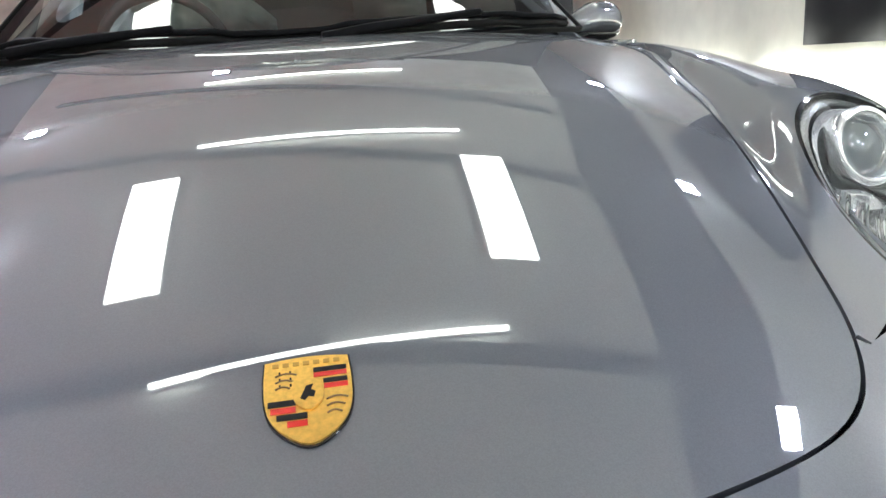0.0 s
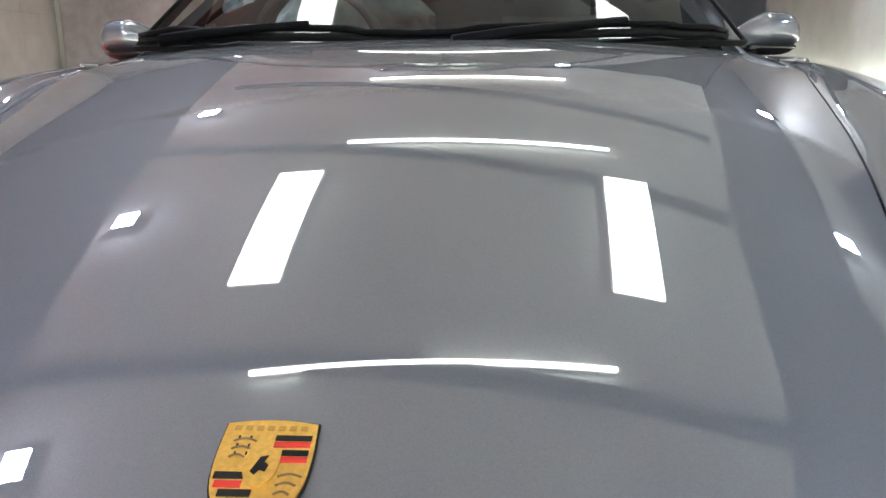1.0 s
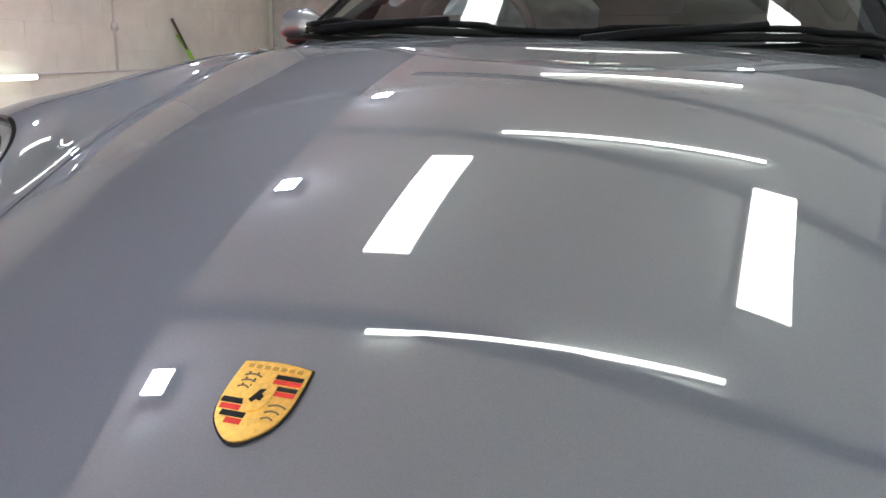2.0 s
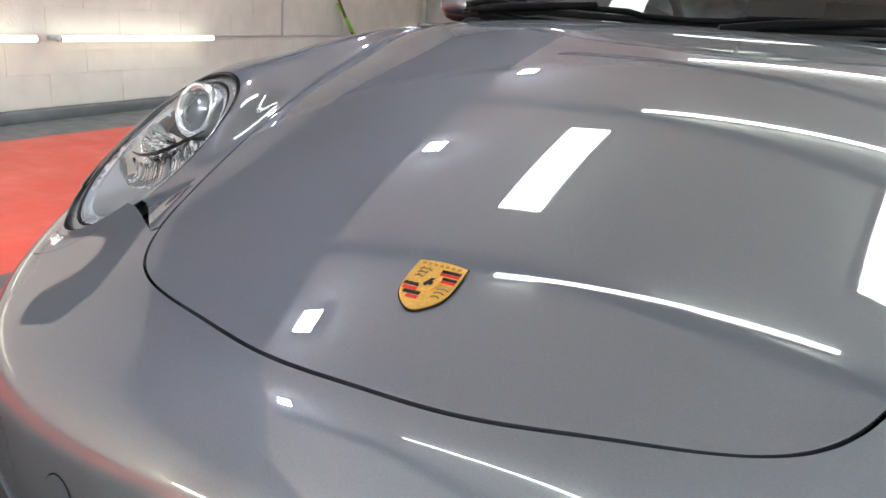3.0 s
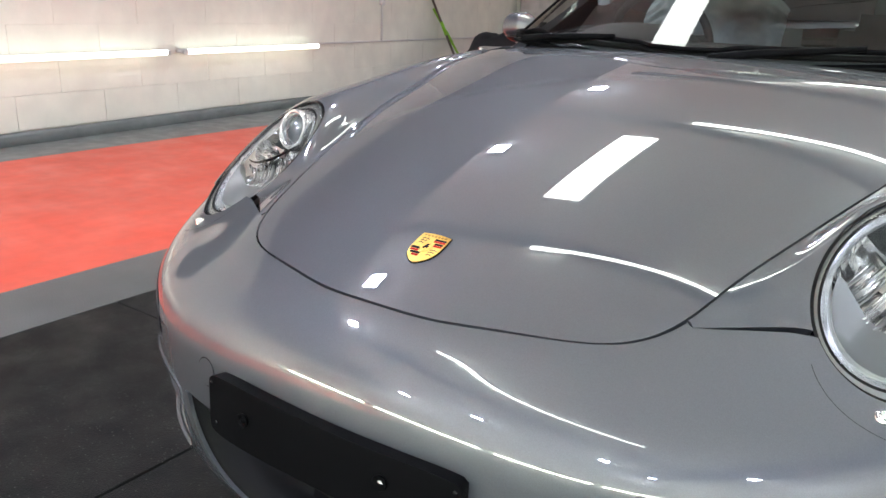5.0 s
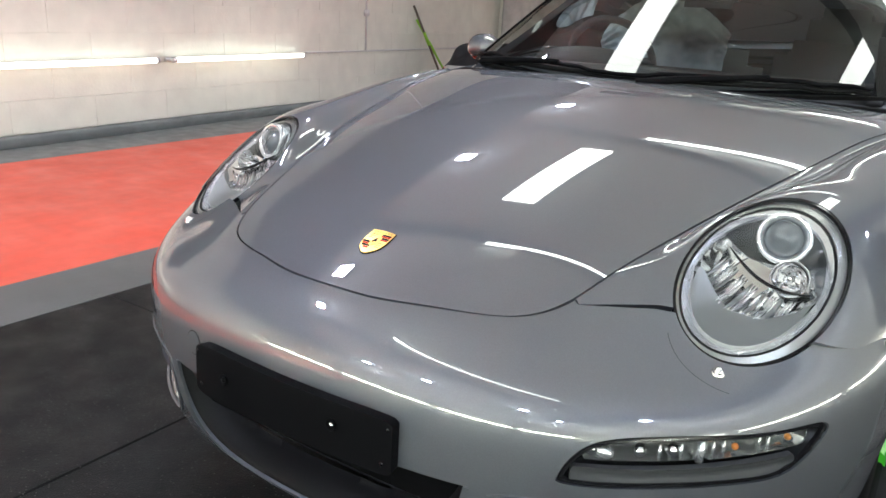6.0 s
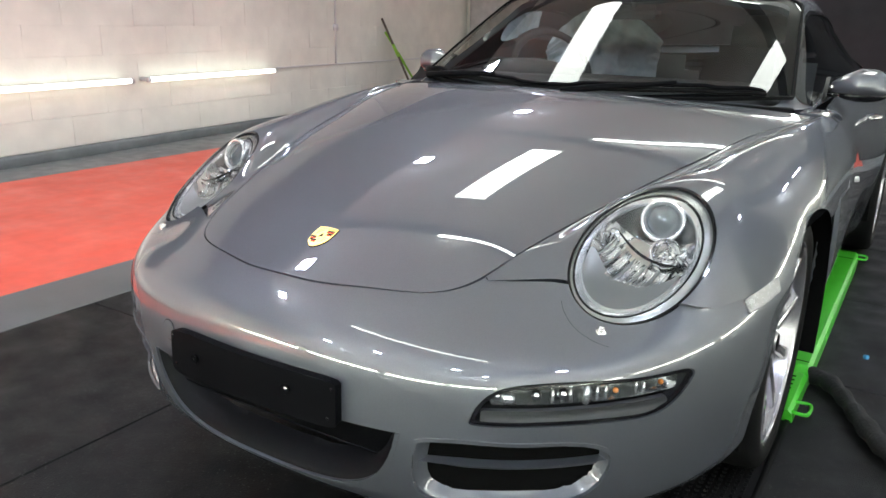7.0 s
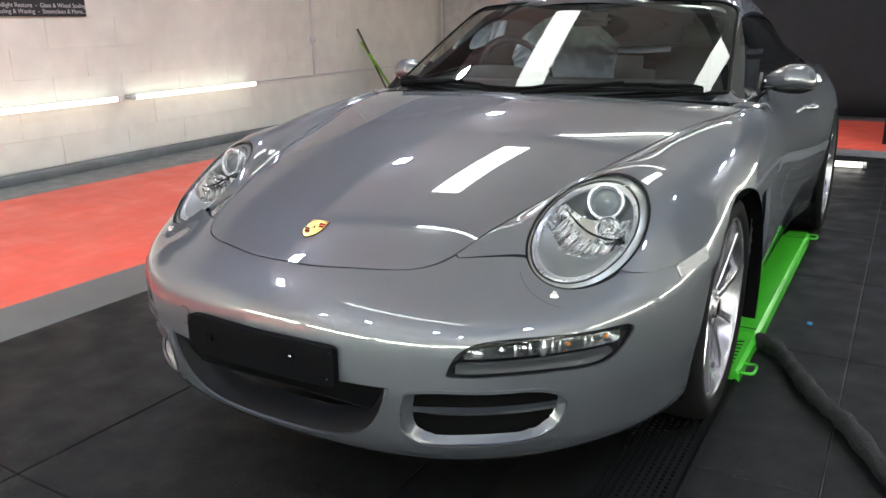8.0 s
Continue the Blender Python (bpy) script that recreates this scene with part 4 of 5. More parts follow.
# closing plates under and inside the body
part("floor_pan", box_bm((1.20, 3.5, 0.02), (0, 2.15, 0.22), 0.004), GAP, car)
part("front_bulkhead", box_bm((1.26, 0.02, 0.62), (0, 1.30, 0.52), 0.004), GAP, car)
for y, z in (HUB, REAR):
    for sign in (1, -1):
        bm = bmesh.new()
        shift, rad = (0.046, 0.356) if y < 2 else (0.0, 0.341)
        line = [(y - shift + rad * math.cos(a), z + rad * math.sin(a)) for a in np.linspace(-0.35, math.pi + 0.35, 32)]
        a = [bm.verts.new((sign * 0.50, u, v)) for u, v in line]
        b = [bm.verts.new((sign * (np.interp(u, [.52, .65, .8, 1.2], [.775, .800, .832, .836]) if y < 2 else 0.825), u, v)) for u, v in line]
        for i in range(len(a) - 1):
            bm.faces.new((a[i], a[i + 1], b[i + 1], b[i]))
        bm.faces.new(a)
        part("wheel_arch_liner", bm, GAP, car, "black arch liner")

# wipers, rubber, cowl
def on_screen(x, up):
    """A place just above the windscreen at x, at a share of its height."""
    d = (GLASS[..., 0].ravel() - x) ** 2 * 30 + (GV - up / 2) ** 2
    i = int(np.argmin(d))
    return Vector(GLASS.reshape(-1, 3)[i]) + Vector(GN.reshape(-1, 3)[i]) * 0.012


part("scuttle_panel", tube_bm([(x, 1.086 + 0.42 * x * x + 0.28 * x ** 4, 0.876 - 0.05 * x * x) for x in np.linspace(-0.66, 0.66, 30)], 0.018, 8), PLASTIC, car, "black plastic scuttle under the windscreen")
for x0, x1 in ((-0.615, 0.015), (-0.05, 0.585)):
    at = [on_screen(x0 + (x1 - x0) * u, 0.055 + 0.045 * math.sin(math.pi * u)) for u in np.linspace(0, 1, 18)]
    arm = part("wiper", tube_bm([on_screen(x0 + 0.10, -0.01) + Vector((0, -0.03, 0.0)), on_screen(x0 + 0.20, 0.03) + Vector((0, -0.012, 0.010)), at[11] + Vector((0, -0.012, 0.016))], [0.013, 0.010, 0.007], 8), PLASTIC, car, "black wiper arm and blade")
    part("wiper_blade", tube_bm([p + Vector((0, 0.0, -0.006)) for p in at], 0.008, 6), RUBBER, arm, "rubber blade")
    part("blade_spine", tube_bm([p + Vector((0, -0.006, 0.004 + 0.006 * math.sin(math.pi * k / 17))) for k, p in enumerate(at)], [0.004] + [0.0065] * 16 + [0.004], 6), PLASTIC, arm, "black sprung spine")

# inside the cabin
part("dashboard", box_bm((1.22, 0.36, 0.10), (0, 1.56, 0.86), 0.04), CABIN, car, "black dashboard")
part("instrument_hood", ellipsoid_bm((0.20, 0.10, 0.055), (-0.34, 1.62, 0.905)), CABIN, car, "rounded instrument hood")
bm = bmesh.new()
rim = [Vector((-0.34 + 0.165 * math.cos(a), 1.83 - 0.055 * math.sin(a), 0.90 + 0.155 * math.sin(a))) for a in np.linspace(0, 2 * math.pi, 33)]
wheel = part("steering_wheel", tube_bm(rim, 0.014, 8, caps=False), CABIN, car, "black leather steering wheel on the right-hand side")
for a in (0.1, math.pi - 0.1, -math.pi / 2):
    part("spoke", tube_bm([(-0.34, 1.84, 0.89), (-0.34 + 0.165 * math.cos(a), 1.83 - 0.055 * math.sin(a), 0.90 + 0.155 * math.sin(a))], 0.016, 8), CABIN, wheel)
part("boss", ellipsoid_bm((0.06, 0.03, 0.05), (-0.34, 1.835, 0.89)), CABIN, wheel)
for x, sign in ((-0.34, -1), (0.34, 1)):
    bm = box_bm((0.46, 0.50, 0.16), (x, 2.06, 0.46), 0.06)
    seat = part("seat", bm, LEATHER, car, "dark grey leather front seat")
    part("backrest", box_bm((0.46, 0.13, 0.56), (x, 2.40, 0.74), 0.06, Matrix.Rotation(radians(-14), 3, "X")), LEATHER, seat)
    part("headrest", box_bm((0.26, 0.10, 0.18), (x, 2.49, 1.05), 0.045, Matrix.Rotation(radians(-10), 3, "X")), LEATHER, seat)
for x in (-0.27, 0.27):
    part("rear_seat", box_bm((0.46, 0.16, 0.40), (x, 2.98, 0.745), 0.075), LEATHER, car, "dark rear seat back")
bm = box_bm((0.20, 0.03, 0.055), (0, 1.80, 1.135), 0.02)
rear_mirror = part("rear_view_mirror", bm, CABIN, car, "black interior mirror")
part("mirror_stem", tube_bm([(0, 1.80, 1.15), (0, 1.77, 1.215)], 0.010, 8), CABIN, rear_mirror)
# crumpled protective film over the driver's seat
bm = bmesh.new()
grid_v = {}
for i in range(41):
    for j in range(51):
        u, v = i / 40, j / 50
        x = -0.33 + (u - 0.5) * 0.54
        fold = noise.noise(Vector((u * 5, v * 6, 1.7))) * 0.05 + abs(noise.noise(Vector((u * 13, v * 11, 4.1)))) * 0.06 + abs(noise.noise(Vector((u * 30, v * 26, 8.1)))) * 0.022
        y = 2.20 + 0.20 * v - 0.05 * math.cos((u - 0.5) * 3) + fold
        z = 0.50 + 0.66 * v - 0.16 * (2 * u - 1) ** 2 * max(0, v - 0.6) * 2.2
        grid_v[i, j] = bm.verts.new((x, y, z))
for i in range(40):
    for j in range(50):
        bm.faces.new((grid_v[i, j], grid_v[i + 1, j], grid_v[i + 1, j + 1], grid_v[i, j + 1]))
film = tagged(part("seat_cover", bm, FILM, None), "crumpled clear-blue protective film over the driver's seat", "seat cover")

# wheels: ten-spoke alloy rims in low tyres
def build_wheel(face, y, z, sign, r, width):
    rim_r, edge = r * 0.80, face + 0.018

    def lathe(profile, n=64):
        return lathe_bm([(sign * d, q) for d, q in profile], n, "x", (0, y, z))

    w = part("wheel", lathe([(face - width + 0.03, rim_r), (face - width + 0.04, rim_r * 0.93), (face - 0.07, rim_r * 0.88), (face - 0.02, rim_r * 0.93), (face + 0.004, rim_r * 0.955), (edge - 0.006, rim_r * 0.965), (edge - 0.004, rim_r * 1.0), (edge - 0.012, rim_r * 1.015)]), ALLOY, car, "ten-spoke silver alloy wheel in a low-profile tyre")
    part("tyre", lathe([(face - width + 0.02, rim_r), (face - width, rim_r + 0.02), (face - width + 0.01, r * 0.965), (face - width + 0.04, r), (edge - 0.055, r), (edge - 0.02, r * 0.985), (edge - 0.004, r * 0.955), (edge + 0.004, r * 0.90), (edge + 0.002, rim_r * 1.04), (edge - 0.008, rim_r * 1.0)], 72), RUBBER, w, "black low-profile tyre")
    part("brake_disc", lathe([(face - 0.10, 0.05), (face - 0.10, rim_r * 0.62), (face - 0.085, rim_r * 0.62), (face - 0.085, 0.05)], 40), STEEL, w, "steel brake disc")
    part("brake_caliper", box_bm((0.05, 0.07, 0.14), (sign * (face - 0.085), y + rim_r * 0.55, z + 0.02), 0.015), PLASTIC, w, "dark brake caliper")
    for k in range(10):
        a = 2 * math.pi * (k + 0.25) / 10
        pts = []
        for q, d, half_w, thick in ((0.045, face - 0.020, 0.017, 0.022), (0.10, face - 0.012, 0.013, 0.020), (0.16, face - 0.006, 0.012, 0.018), (rim_r * 0.93, face + 0.002, 0.017, 0.016)):
            pts.append((q, d, half_w, thick))
        bm = bmesh.new()
        rings = []
        for q, d, hw, th in pts:
            ring = []
            for s, dep in ((-1, -th), (-1, -0.003), (-0.6, 0.0), (0.6, 0.0), (1, -0.003), (1, -th)):
                c, t = math.cos(a), math.sin(a)
                ring.append(bm.verts.new((sign * (d + dep), y + q * c - s * hw * t, z + q * t + s * hw * c)))
            rings.append(ring)
        for m, n in zip(rings, rings[1:]):
            for i in range(6):
                bm.faces.new((m[i], m[(i + 1) % 6], n[(i + 1) % 6], n[i]))
        bmesh.ops.recalc_face_normals(bm, faces=bm.faces)
        part("spoke", bm, ALLOY, w, "", False)
    hub = part("hub", lathe([(face - 0.06, 0.055), (face - 0.022, 0.056), (face - 0.014, 0.050), (face - 0.012, 0.034), (face - 0.004, 0.031), (face - 0.003, 0.0001)], 40), ALLOY, w)
    part("hub_cap", lathe([(face - 0.003, 0.022), (face - 0.001, 0.020), (face, 0.0001)], 30), PLASTIC, w, "dark centre cap")
    for k in range(5):
        a = 2 * math.pi * k / 5 + 0.3
        part("wheel_bolt", lathe_bm([(sign * (face - 0.02), 0.009), (sign * (face - 0.010), 0.008), (sign * (face - 0.010), 0.0001)], 8, "x", (0, y + 0.042 * math.cos(a), z + 0.042 * math.sin(a))), STEEL, w)


for sign in (1, -1):
    build_wheel(0.776, HUB[0], HUB[1], sign, 0.328, 0.22)
    build_wheel(0.832, REAR[0], REAR[1], sign, 0.328, 0.27)
# ---- the garage ----
WHITE_WALL = material("white_block_paint", (0.80, 0.78, 0.68), 0.55, vary=0.05, scale=5, stain=0.10, stain_scale=0.8, bump=0.5, bump_scale=45, each=0.012)
GREY_PAINT = material("grey_floor_paint", (0.17, 0.18, 0.18), 0.45, vary=0.12, scale=9, stain=0.15, stain_scale=2.5, bump=0.2, bump_scale=80, rough_vary=0.12)
RED_FLOOR = material("red_floor_tile", (0.75, 0.100, 0.060), 0.5, vary=0.06, scale=12, stain=0.08, stain_scale=1.3, bump=0.15, bump_scale=70, rough_vary=0.1)
BLACK_TILE = material("black_rubber_tile", (0.0050, 0.0050, 0.0054), 0.5, vary=0.18, scale=30, stain=0.25, stain_scale=2.2, bump=0.45, bump_scale=260, rough_vary=0.14, each=0.08, spec=0.2)
nt = BLACK_TILE.node_tree
dust, rare, blend = nt.nodes.new("ShaderNodeTexVoronoi"), nt.nodes.new("ShaderNodeMapRange"), nt.nodes.new("ShaderNodeMix")
spread, patch = nt.nodes.new("ShaderNodeTexNoise"), nt.nodes.new("ShaderNodeMath")
here = nt.nodes.new("ShaderNodeNewGeometry").outputs["Position"]
dust.inputs["Scale"].default_value, spread.inputs["Scale"].default_value = 75.0, 2.5
patch.operation, blend.data_type = "MULTIPLY", "RGBA"
rare.inputs["From Min"].default_value, rare.inputs["From Max"].default_value = 0.16, 0.08
for n in (dust, spread):
    nt.links.new(here, n.inputs["Vector"])
nt.links.new(dust.outputs["Distance"], rare.inputs["Value"])
nt.links.new(rare.outputs[0], patch.inputs[0])
nt.links.new(spread.outputs["Fac"], patch.inputs[1])
blend.inputs["B"].default_value = (0.16, 0.16, 0.15, 1)
base = nt.nodes["Principled BSDF"].inputs["Base Color"]
nt.links.new(base.links[0].from_socket, blend.inputs["A"])
nt.links.new(patch.outputs[0], blend.inputs["Factor"])
nt.links.new(blend.outputs["Result"], base)
CEILING = material("ceiling_board", (0.80, 0.83, 0.80), 0.7, vary=0.05, stain=0.1)
SOFFIT = material("dark_soffit", (0.13, 0.13, 0.145), 0.7, vary=0.08, stain=0.15)
BEAM = material("ceiling_conduit", (0.05, 0.05, 0.052), 0.5, vary=0.1)
BLACK_CLOTH = material("black_drape", (0.012, 0.012, 0.014), 0.7, vary=0.2, stain=0.2)
BROWN_CLOTH = material("brown_grey_drape", (0.46, 0.44, 0.41), 0.8, vary=0.12, stain=0.15, stain_scale=2)
HIGH, BACK, EAST, SOUTH = 2.957, 9.2, 3.3, -4.2


def wall_x(y):
    return -4.41 - 0.0764 * y


def slab(name, corners, low, high, mat, label, category, kind="structure"):
    """A level slab from its corners in plan."""
    bm = bmesh.new()
    a = [bm.verts.new((x, y, low)) for x, y in corners]
    b = [bm.verts.new((x, y, high)) for x, y in corners]
    bm.faces.new(a[::-1])
    bm.faces.new(b)
    for i in range(len(a)):
        j = (i + 1) % len(a)
        bm.faces.new((a[i], a[j], b[j], b[i]))
    bmesh.ops.recalc_face_normals(bm, faces=bm.faces)
    return tagged(part(name, bm, mat, None, "", False), label, category, "", kind)


def floor_zone(name, x0, x1, top, mat, label):
    return slab(name, [(x0(SOUTH), SOUTH), (x1(SOUTH), SOUTH), (x1(BACK), BACK), (x0(BACK), BACK)], -0.06, top, mat, label, "floor")


floor = floor_zone("floor", lambda y: wall_x(y) - 0.2, lambda y: EAST + 0.2, -0.012, GREY_PAINT, "grey painted concrete garage floor")
floor_zone("floor_edge", lambda y: wall_x(y) - 0.01, lambda y: -4.08, -0.004, GREY_PAINT, "worn grey painted floor edge along the wall")
red = floor_zone("floor_red", lambda y: -4.08, lambda y: -2.0, 0.0, RED_FLOOR, "glossy red floor strip")
grey = floor_zone("floor_grey", lambda y: -2.0, lambda y: -1.645, 0.0, material("grey_tile", (0.085, 0.09, 0.093), 0.35, vary=0.1, stain=0.15, bump=0.4, bump_scale=150), "grey chequered floor strip")
slab("floor_red_far", [(-1.645, 6.5), (1.06, 6.5), (1.06, 8.7), (-1.645, 8.7)], -0.01, 0.0, RED_FLOOR, "red floor strip by the rear wall", "floor")
# black tiles, each a piece of its own
mats = thing("floor_tiles", "black ribbed rubber floor tiles", "floor", kind="structure")
tile_me = bpy.data.meshes.new("tile")
bm = box_bm((0.914, 0.914, 0.012), (0, 0, -0.006), 0.003, segments=1)
bm.to_mesh(tile_me)
bm.free()
tile_me.materials.append(BLACK_TILE)
for i in range(6):
    for j in range(13):
        x, y = -1.645 + 0.4585 + 0.917 * i, 0.55 - 0.4585 + 0.917 * (j - 4)
        if x - 0.46 < EAST and y < 6.5 - 0.1:
            t = new("tile", tile_me)
            t.parent = mats
            t.location = (x, y, random.uniform(-0.001, 0.0))

# west wall of painted blocks with a grey painted foot
slab("wall_west", [(wall_x(SOUTH) - 0.25, SOUTH), (wall_x(SOUTH) - 0.012, SOUTH), (wall_x(BACK) - 0.012, BACK), (wall_x(BACK) - 0.25, BACK)], -0.06, HIGH, WHITE_WALL, "cream-white painted block wall", "wall")
west = bpy.data.objects["wall_west"]
block_me = bpy.data.meshes.new("block")
bm = box_bm((0.03, 0.6597, 0.2232), (-0.015, 0, 0), 0.0010, segments=1)
bm.to_mesh(block_me)
bm.free()
block_me.materials.append(WHITE_WALL)
lean = math.atan(0.0764)
for row in range(13):
    for k in range(22):
        y = SOUTH + 0.33 + 0.66 * k + (0.33 if row % 2 else 0)
        z = 0.085 + 0.1125 + 0.225 * row
        if y > BACK - 0.33 or z > HIGH - 0.11:
            continue
        b = new("block", block_me)
        b.parent = west
        b.location = (wall_x(y) + random.uniform(-0.0008, 0.0008), y, z + random.uniform(-0.0006, 0.0006))
        b.rotation_euler = (random.uniform(-0.003, 0.003), random.uniform(-0.009, 0.009), lean)
bm = bmesh.new()
ys = np.linspace(SOUTH, BACK, 90)
prof = [(0.0, -0.02), (0.024, -0.02), (0.022, 0.058), (0.016, 0.074), (0.0, 0.080)]
rings = [[bm.verts.new((wall_x(y) + d, y, h + 0.004 * noise.noise(Vector((y * 2, h * 9, 0))))) for d, h in prof] for y in ys]
for a, b in zip(rings, rings[1:]):
    for i in range(len(prof) - 1):
        bm.faces.new((a[i], a[i + 1], b[i + 1], b[i]))
bmesh.ops.recalc_face_normals(bm, faces=bm.faces)
tagged(part("baseboard", bm, GREY_PAINT, None), "grey painted wall foot with worn edge", "baseboard", "", "structure")
slab("wall_east", [(EAST, SOUTH), (EAST + 0.2, SOUTH), (EAST + 0.2, BACK), (EAST, BACK)], -0.06, HIGH, WHITE_WALL, "white painted wall", "wall")
slab("wall_north", [(wall_x(BACK) - 0.2, BACK), (EAST + 0.2, BACK), (EAST + 0.2, BACK + 0.2), (wall_x(BACK) - 0.2, BACK + 0.2)], -0.06, HIGH, WHITE_WALL, "rear garage wall behind drapes", "wall")
slab("wall_south", [(wall_x(SOUTH) - 0.2, SOUTH - 0.2), (EAST + 0.2, SOUTH - 0.2), (EAST + 0.2, SOUTH), (wall_x(SOUTH) - 0.2, SOUTH)], -0.06, HIGH, WHITE_WALL, "white garage wall", "wall")
slab("ceiling_board", [(-2.17, SOUTH), (1.80, SOUTH), (1.84, 3.0), (2.85, BACK - 0.2), (-2.95, BACK - 0.2), (-2.22, 3.9)], HIGH - 0.02, HIGH + 0.01, CEILING, "pale grey suspended ceiling boards", "ceiling")
# unseen pale slab, added so the bonnet mirrors a lighter zone past the soffit
slab("ceiling_edge", [(2.62, SOUTH), (EAST, SOUTH), (EAST, 6.2), (3.22, 6.2), (2.68, 2.6)], HIGH - 0.01, HIGH + 0.01, CEILING, "pale slab added overhead to mirror in the paint as the white wall", "ceiling")
slab("ceiling", [(wall_x(SOUTH) - 0.3, SOUTH - 0.2), (EAST + 0.2, SOUTH - 0.2), (EAST + 0.2, BACK + 0.2), (wall_x(BACK) - 0.3, BACK + 0.2)], HIGH + 0.02, HIGH + 0.15, SOFFIT, "darker grey garage ceiling", "ceiling")


def drape(name, x0, x1, y, low, high, mat, label, along="x", waves=3.0, depth=0.03):
    bm = bmesh.new()
    n = int(abs(x1 - x0) * 24) + 8
    rows = []
    for j in range(10):
        v = j / 9
        ring = []
        for i in range(n):
            s = x0 + (x1 - x0) * i / (n - 1)
            d = depth * (math.sin(s * waves * 6.3 + 0.6 * math.sin(s * 3)) + 0.5 * noise.noise(Vector((s * 5, v * 2, 3))))
            p = (s, y + d, low + (high - low) * v) if along == "x" else (y + d, s, low + (high - low) * v)
            ring.append(bm.verts.new(p))
        rows.append(ring)
    for a, b in zip(rows, rows[1:]):
        for i in range(n - 1):
            bm.faces.new((a[i], a[i + 1], b[i + 1], b[i]))
    ob = part(name, bm, mat, None)
    ob.modifiers.new("thick", "SOLIDIFY").thickness = 0.004
    return tagged(ob, label, "curtain")


drape("curtain", -5.0, -1.3, BACK - 0.12, 0.01, HIGH, BROWN_CLOTH, "brown-grey hanging curtain along the rear wall", waves=0.8)
drape("curtain", -1.3, EAST - 0.02, BACK - 0.14, 0.01, HIGH, BLACK_CLOTH, "black hanging curtain along the rear wall", waves=0.9)
drape("curtain", 1.02, 2.52, 6.78, 0.01, HIGH, BLACK_CLOTH, "black partition curtain reaching the floor", waves=1.1)
drape("curtain", 2.4, 4.38, EAST - 0.06, 0.80, HIGH, BLACK_CLOTH, "short black curtain hanging on the white wall", "y", 1.4)

# fluorescent tubes low on the west wall
TUBE = glow("tube_light", (1.0, 0.97, 0.87), 2.5)
# strength and green tint raised beyond the other tubes to brighten the bumper's face
TUBE_FRONT = glow("front_tube_light", (0.90, 1.0, 0.86), 42.0)
TUBE_COOL = glow("cool_tube_light", (0.96, 1.0, 0.93), 18.0)
FIX = material("fitting_white", (0.72, 0.72, 0.70), 0.4)


def wall_tube(y0, y1, z, group="wall tubes"):
    a, b = Vector((wall_x(y0) + 0.115, y0, z)), Vector((wall_x(y1) + 0.115, y1, z))
    t = thing("tube_lamp", "glowing white fluorescent tube lamp fixed low on the block wall", "lamp", group=group)
    d = (b - a).normalized()
    part("tube", tube_bm([a, a + d * 0.004, b - d * 0.004, b], [0.016, 0.021, 0.021, 0.016], 14), TUBE, t, "lit tube")
    out = Vector((0.045, 0, 0))
    part("batten", tube_bm([a - out * 1.6, b - out * 1.6], 0.016, 6), FIX, t, "white batten")
    for p in (a, b):
        part("end_cap", tube_bm([p - d * 0.012, p + d * 0.012], 0.0225, 14), FIX, t, "white end cap")
        part("bracket", box_bm((0.105, 0.02, 0.03), p - out * 1.28, 0.004), FIX, t)


for y0, y1 in ((3.07, 4.66), (1.25, 2.90), (-0.57, 1.085)):
    wall_tube(y0, y1, 0.558)

# ceiling lamps
PANEL = glow("panel_light", (0.95, 1.0, 0.94), 7.8)
LINE = glow("line_light", (0.95, 1.0, 0.95), 10.5)
FLOOD = glow("flood_light", (0.74, 0.81, 1.0), 185.0)
# same fixture at twice the strength, added light for the bumper's top
FLOOD_BOOSTED = glow("boosted_flood_light", (0.74, 0.81, 1.0), 370.0)


def ceiling_panel(x, y, w, l):
    t = thing("ceiling_panel_lamp", "long bright white ceiling light panel", "lamp", group="ceiling panels")
    turn = Matrix.Rotation(radians(-1.2), 3, "Z")
    part("diffuser", box_bm((w, l, 0.02), (x, y, HIGH - 0.065), 0, turn), PANEL, t, "glowing diffuser", False)
    part("tray", box_bm((w + 0.04, l + 0.04, 0.036), (x, y, HIGH - 0.037), 0.004, turn), FIX, t, "white tray")


def ceiling_line(x, y, turn=0.0, l=1.77, z=HIGH - 0.06):
    t = thing("ceiling_tube_lamp", "slim white ceiling tube lamp", "lamp", group="ceiling tubes")
    d = Vector((math.cos(turn), math.sin(turn), 0)) * l / 2
    c = Vector((x, y, z))
    part("tube", tube_bm([c - d, c + d], 0.017, 10), LINE, t, "lit tube")
    part("batten", box_bm((l, 0.04, 0.022), c + Vector((0, 0, 0.029)), 0.004, Matrix.Rotation(turn, 3, "Z")), FIX, t, "white batten")


def flood(x, y, z, size=0.14):
    t = thing("flood_lamp", "small square flood lamp under the ceiling", "lamp", group="flood lamps")
    part("face", box_bm((size, size, 0.01), (x, y, z)), FLOOD_BOOSTED if y < 0 else FLOOD, t, "glowing face", False)
    part("housing", box_bm((size + 0.03, size + 0.03, 0.04), (x, y, z + 0.027), 0.006), PLASTIC, t, "dark housing")
    part("hanger", box_bm((0.02, 0.02, HIGH - z - 0.04), (x, y, (HIGH + z + 0.04) / 2)), PLASTIC, t)


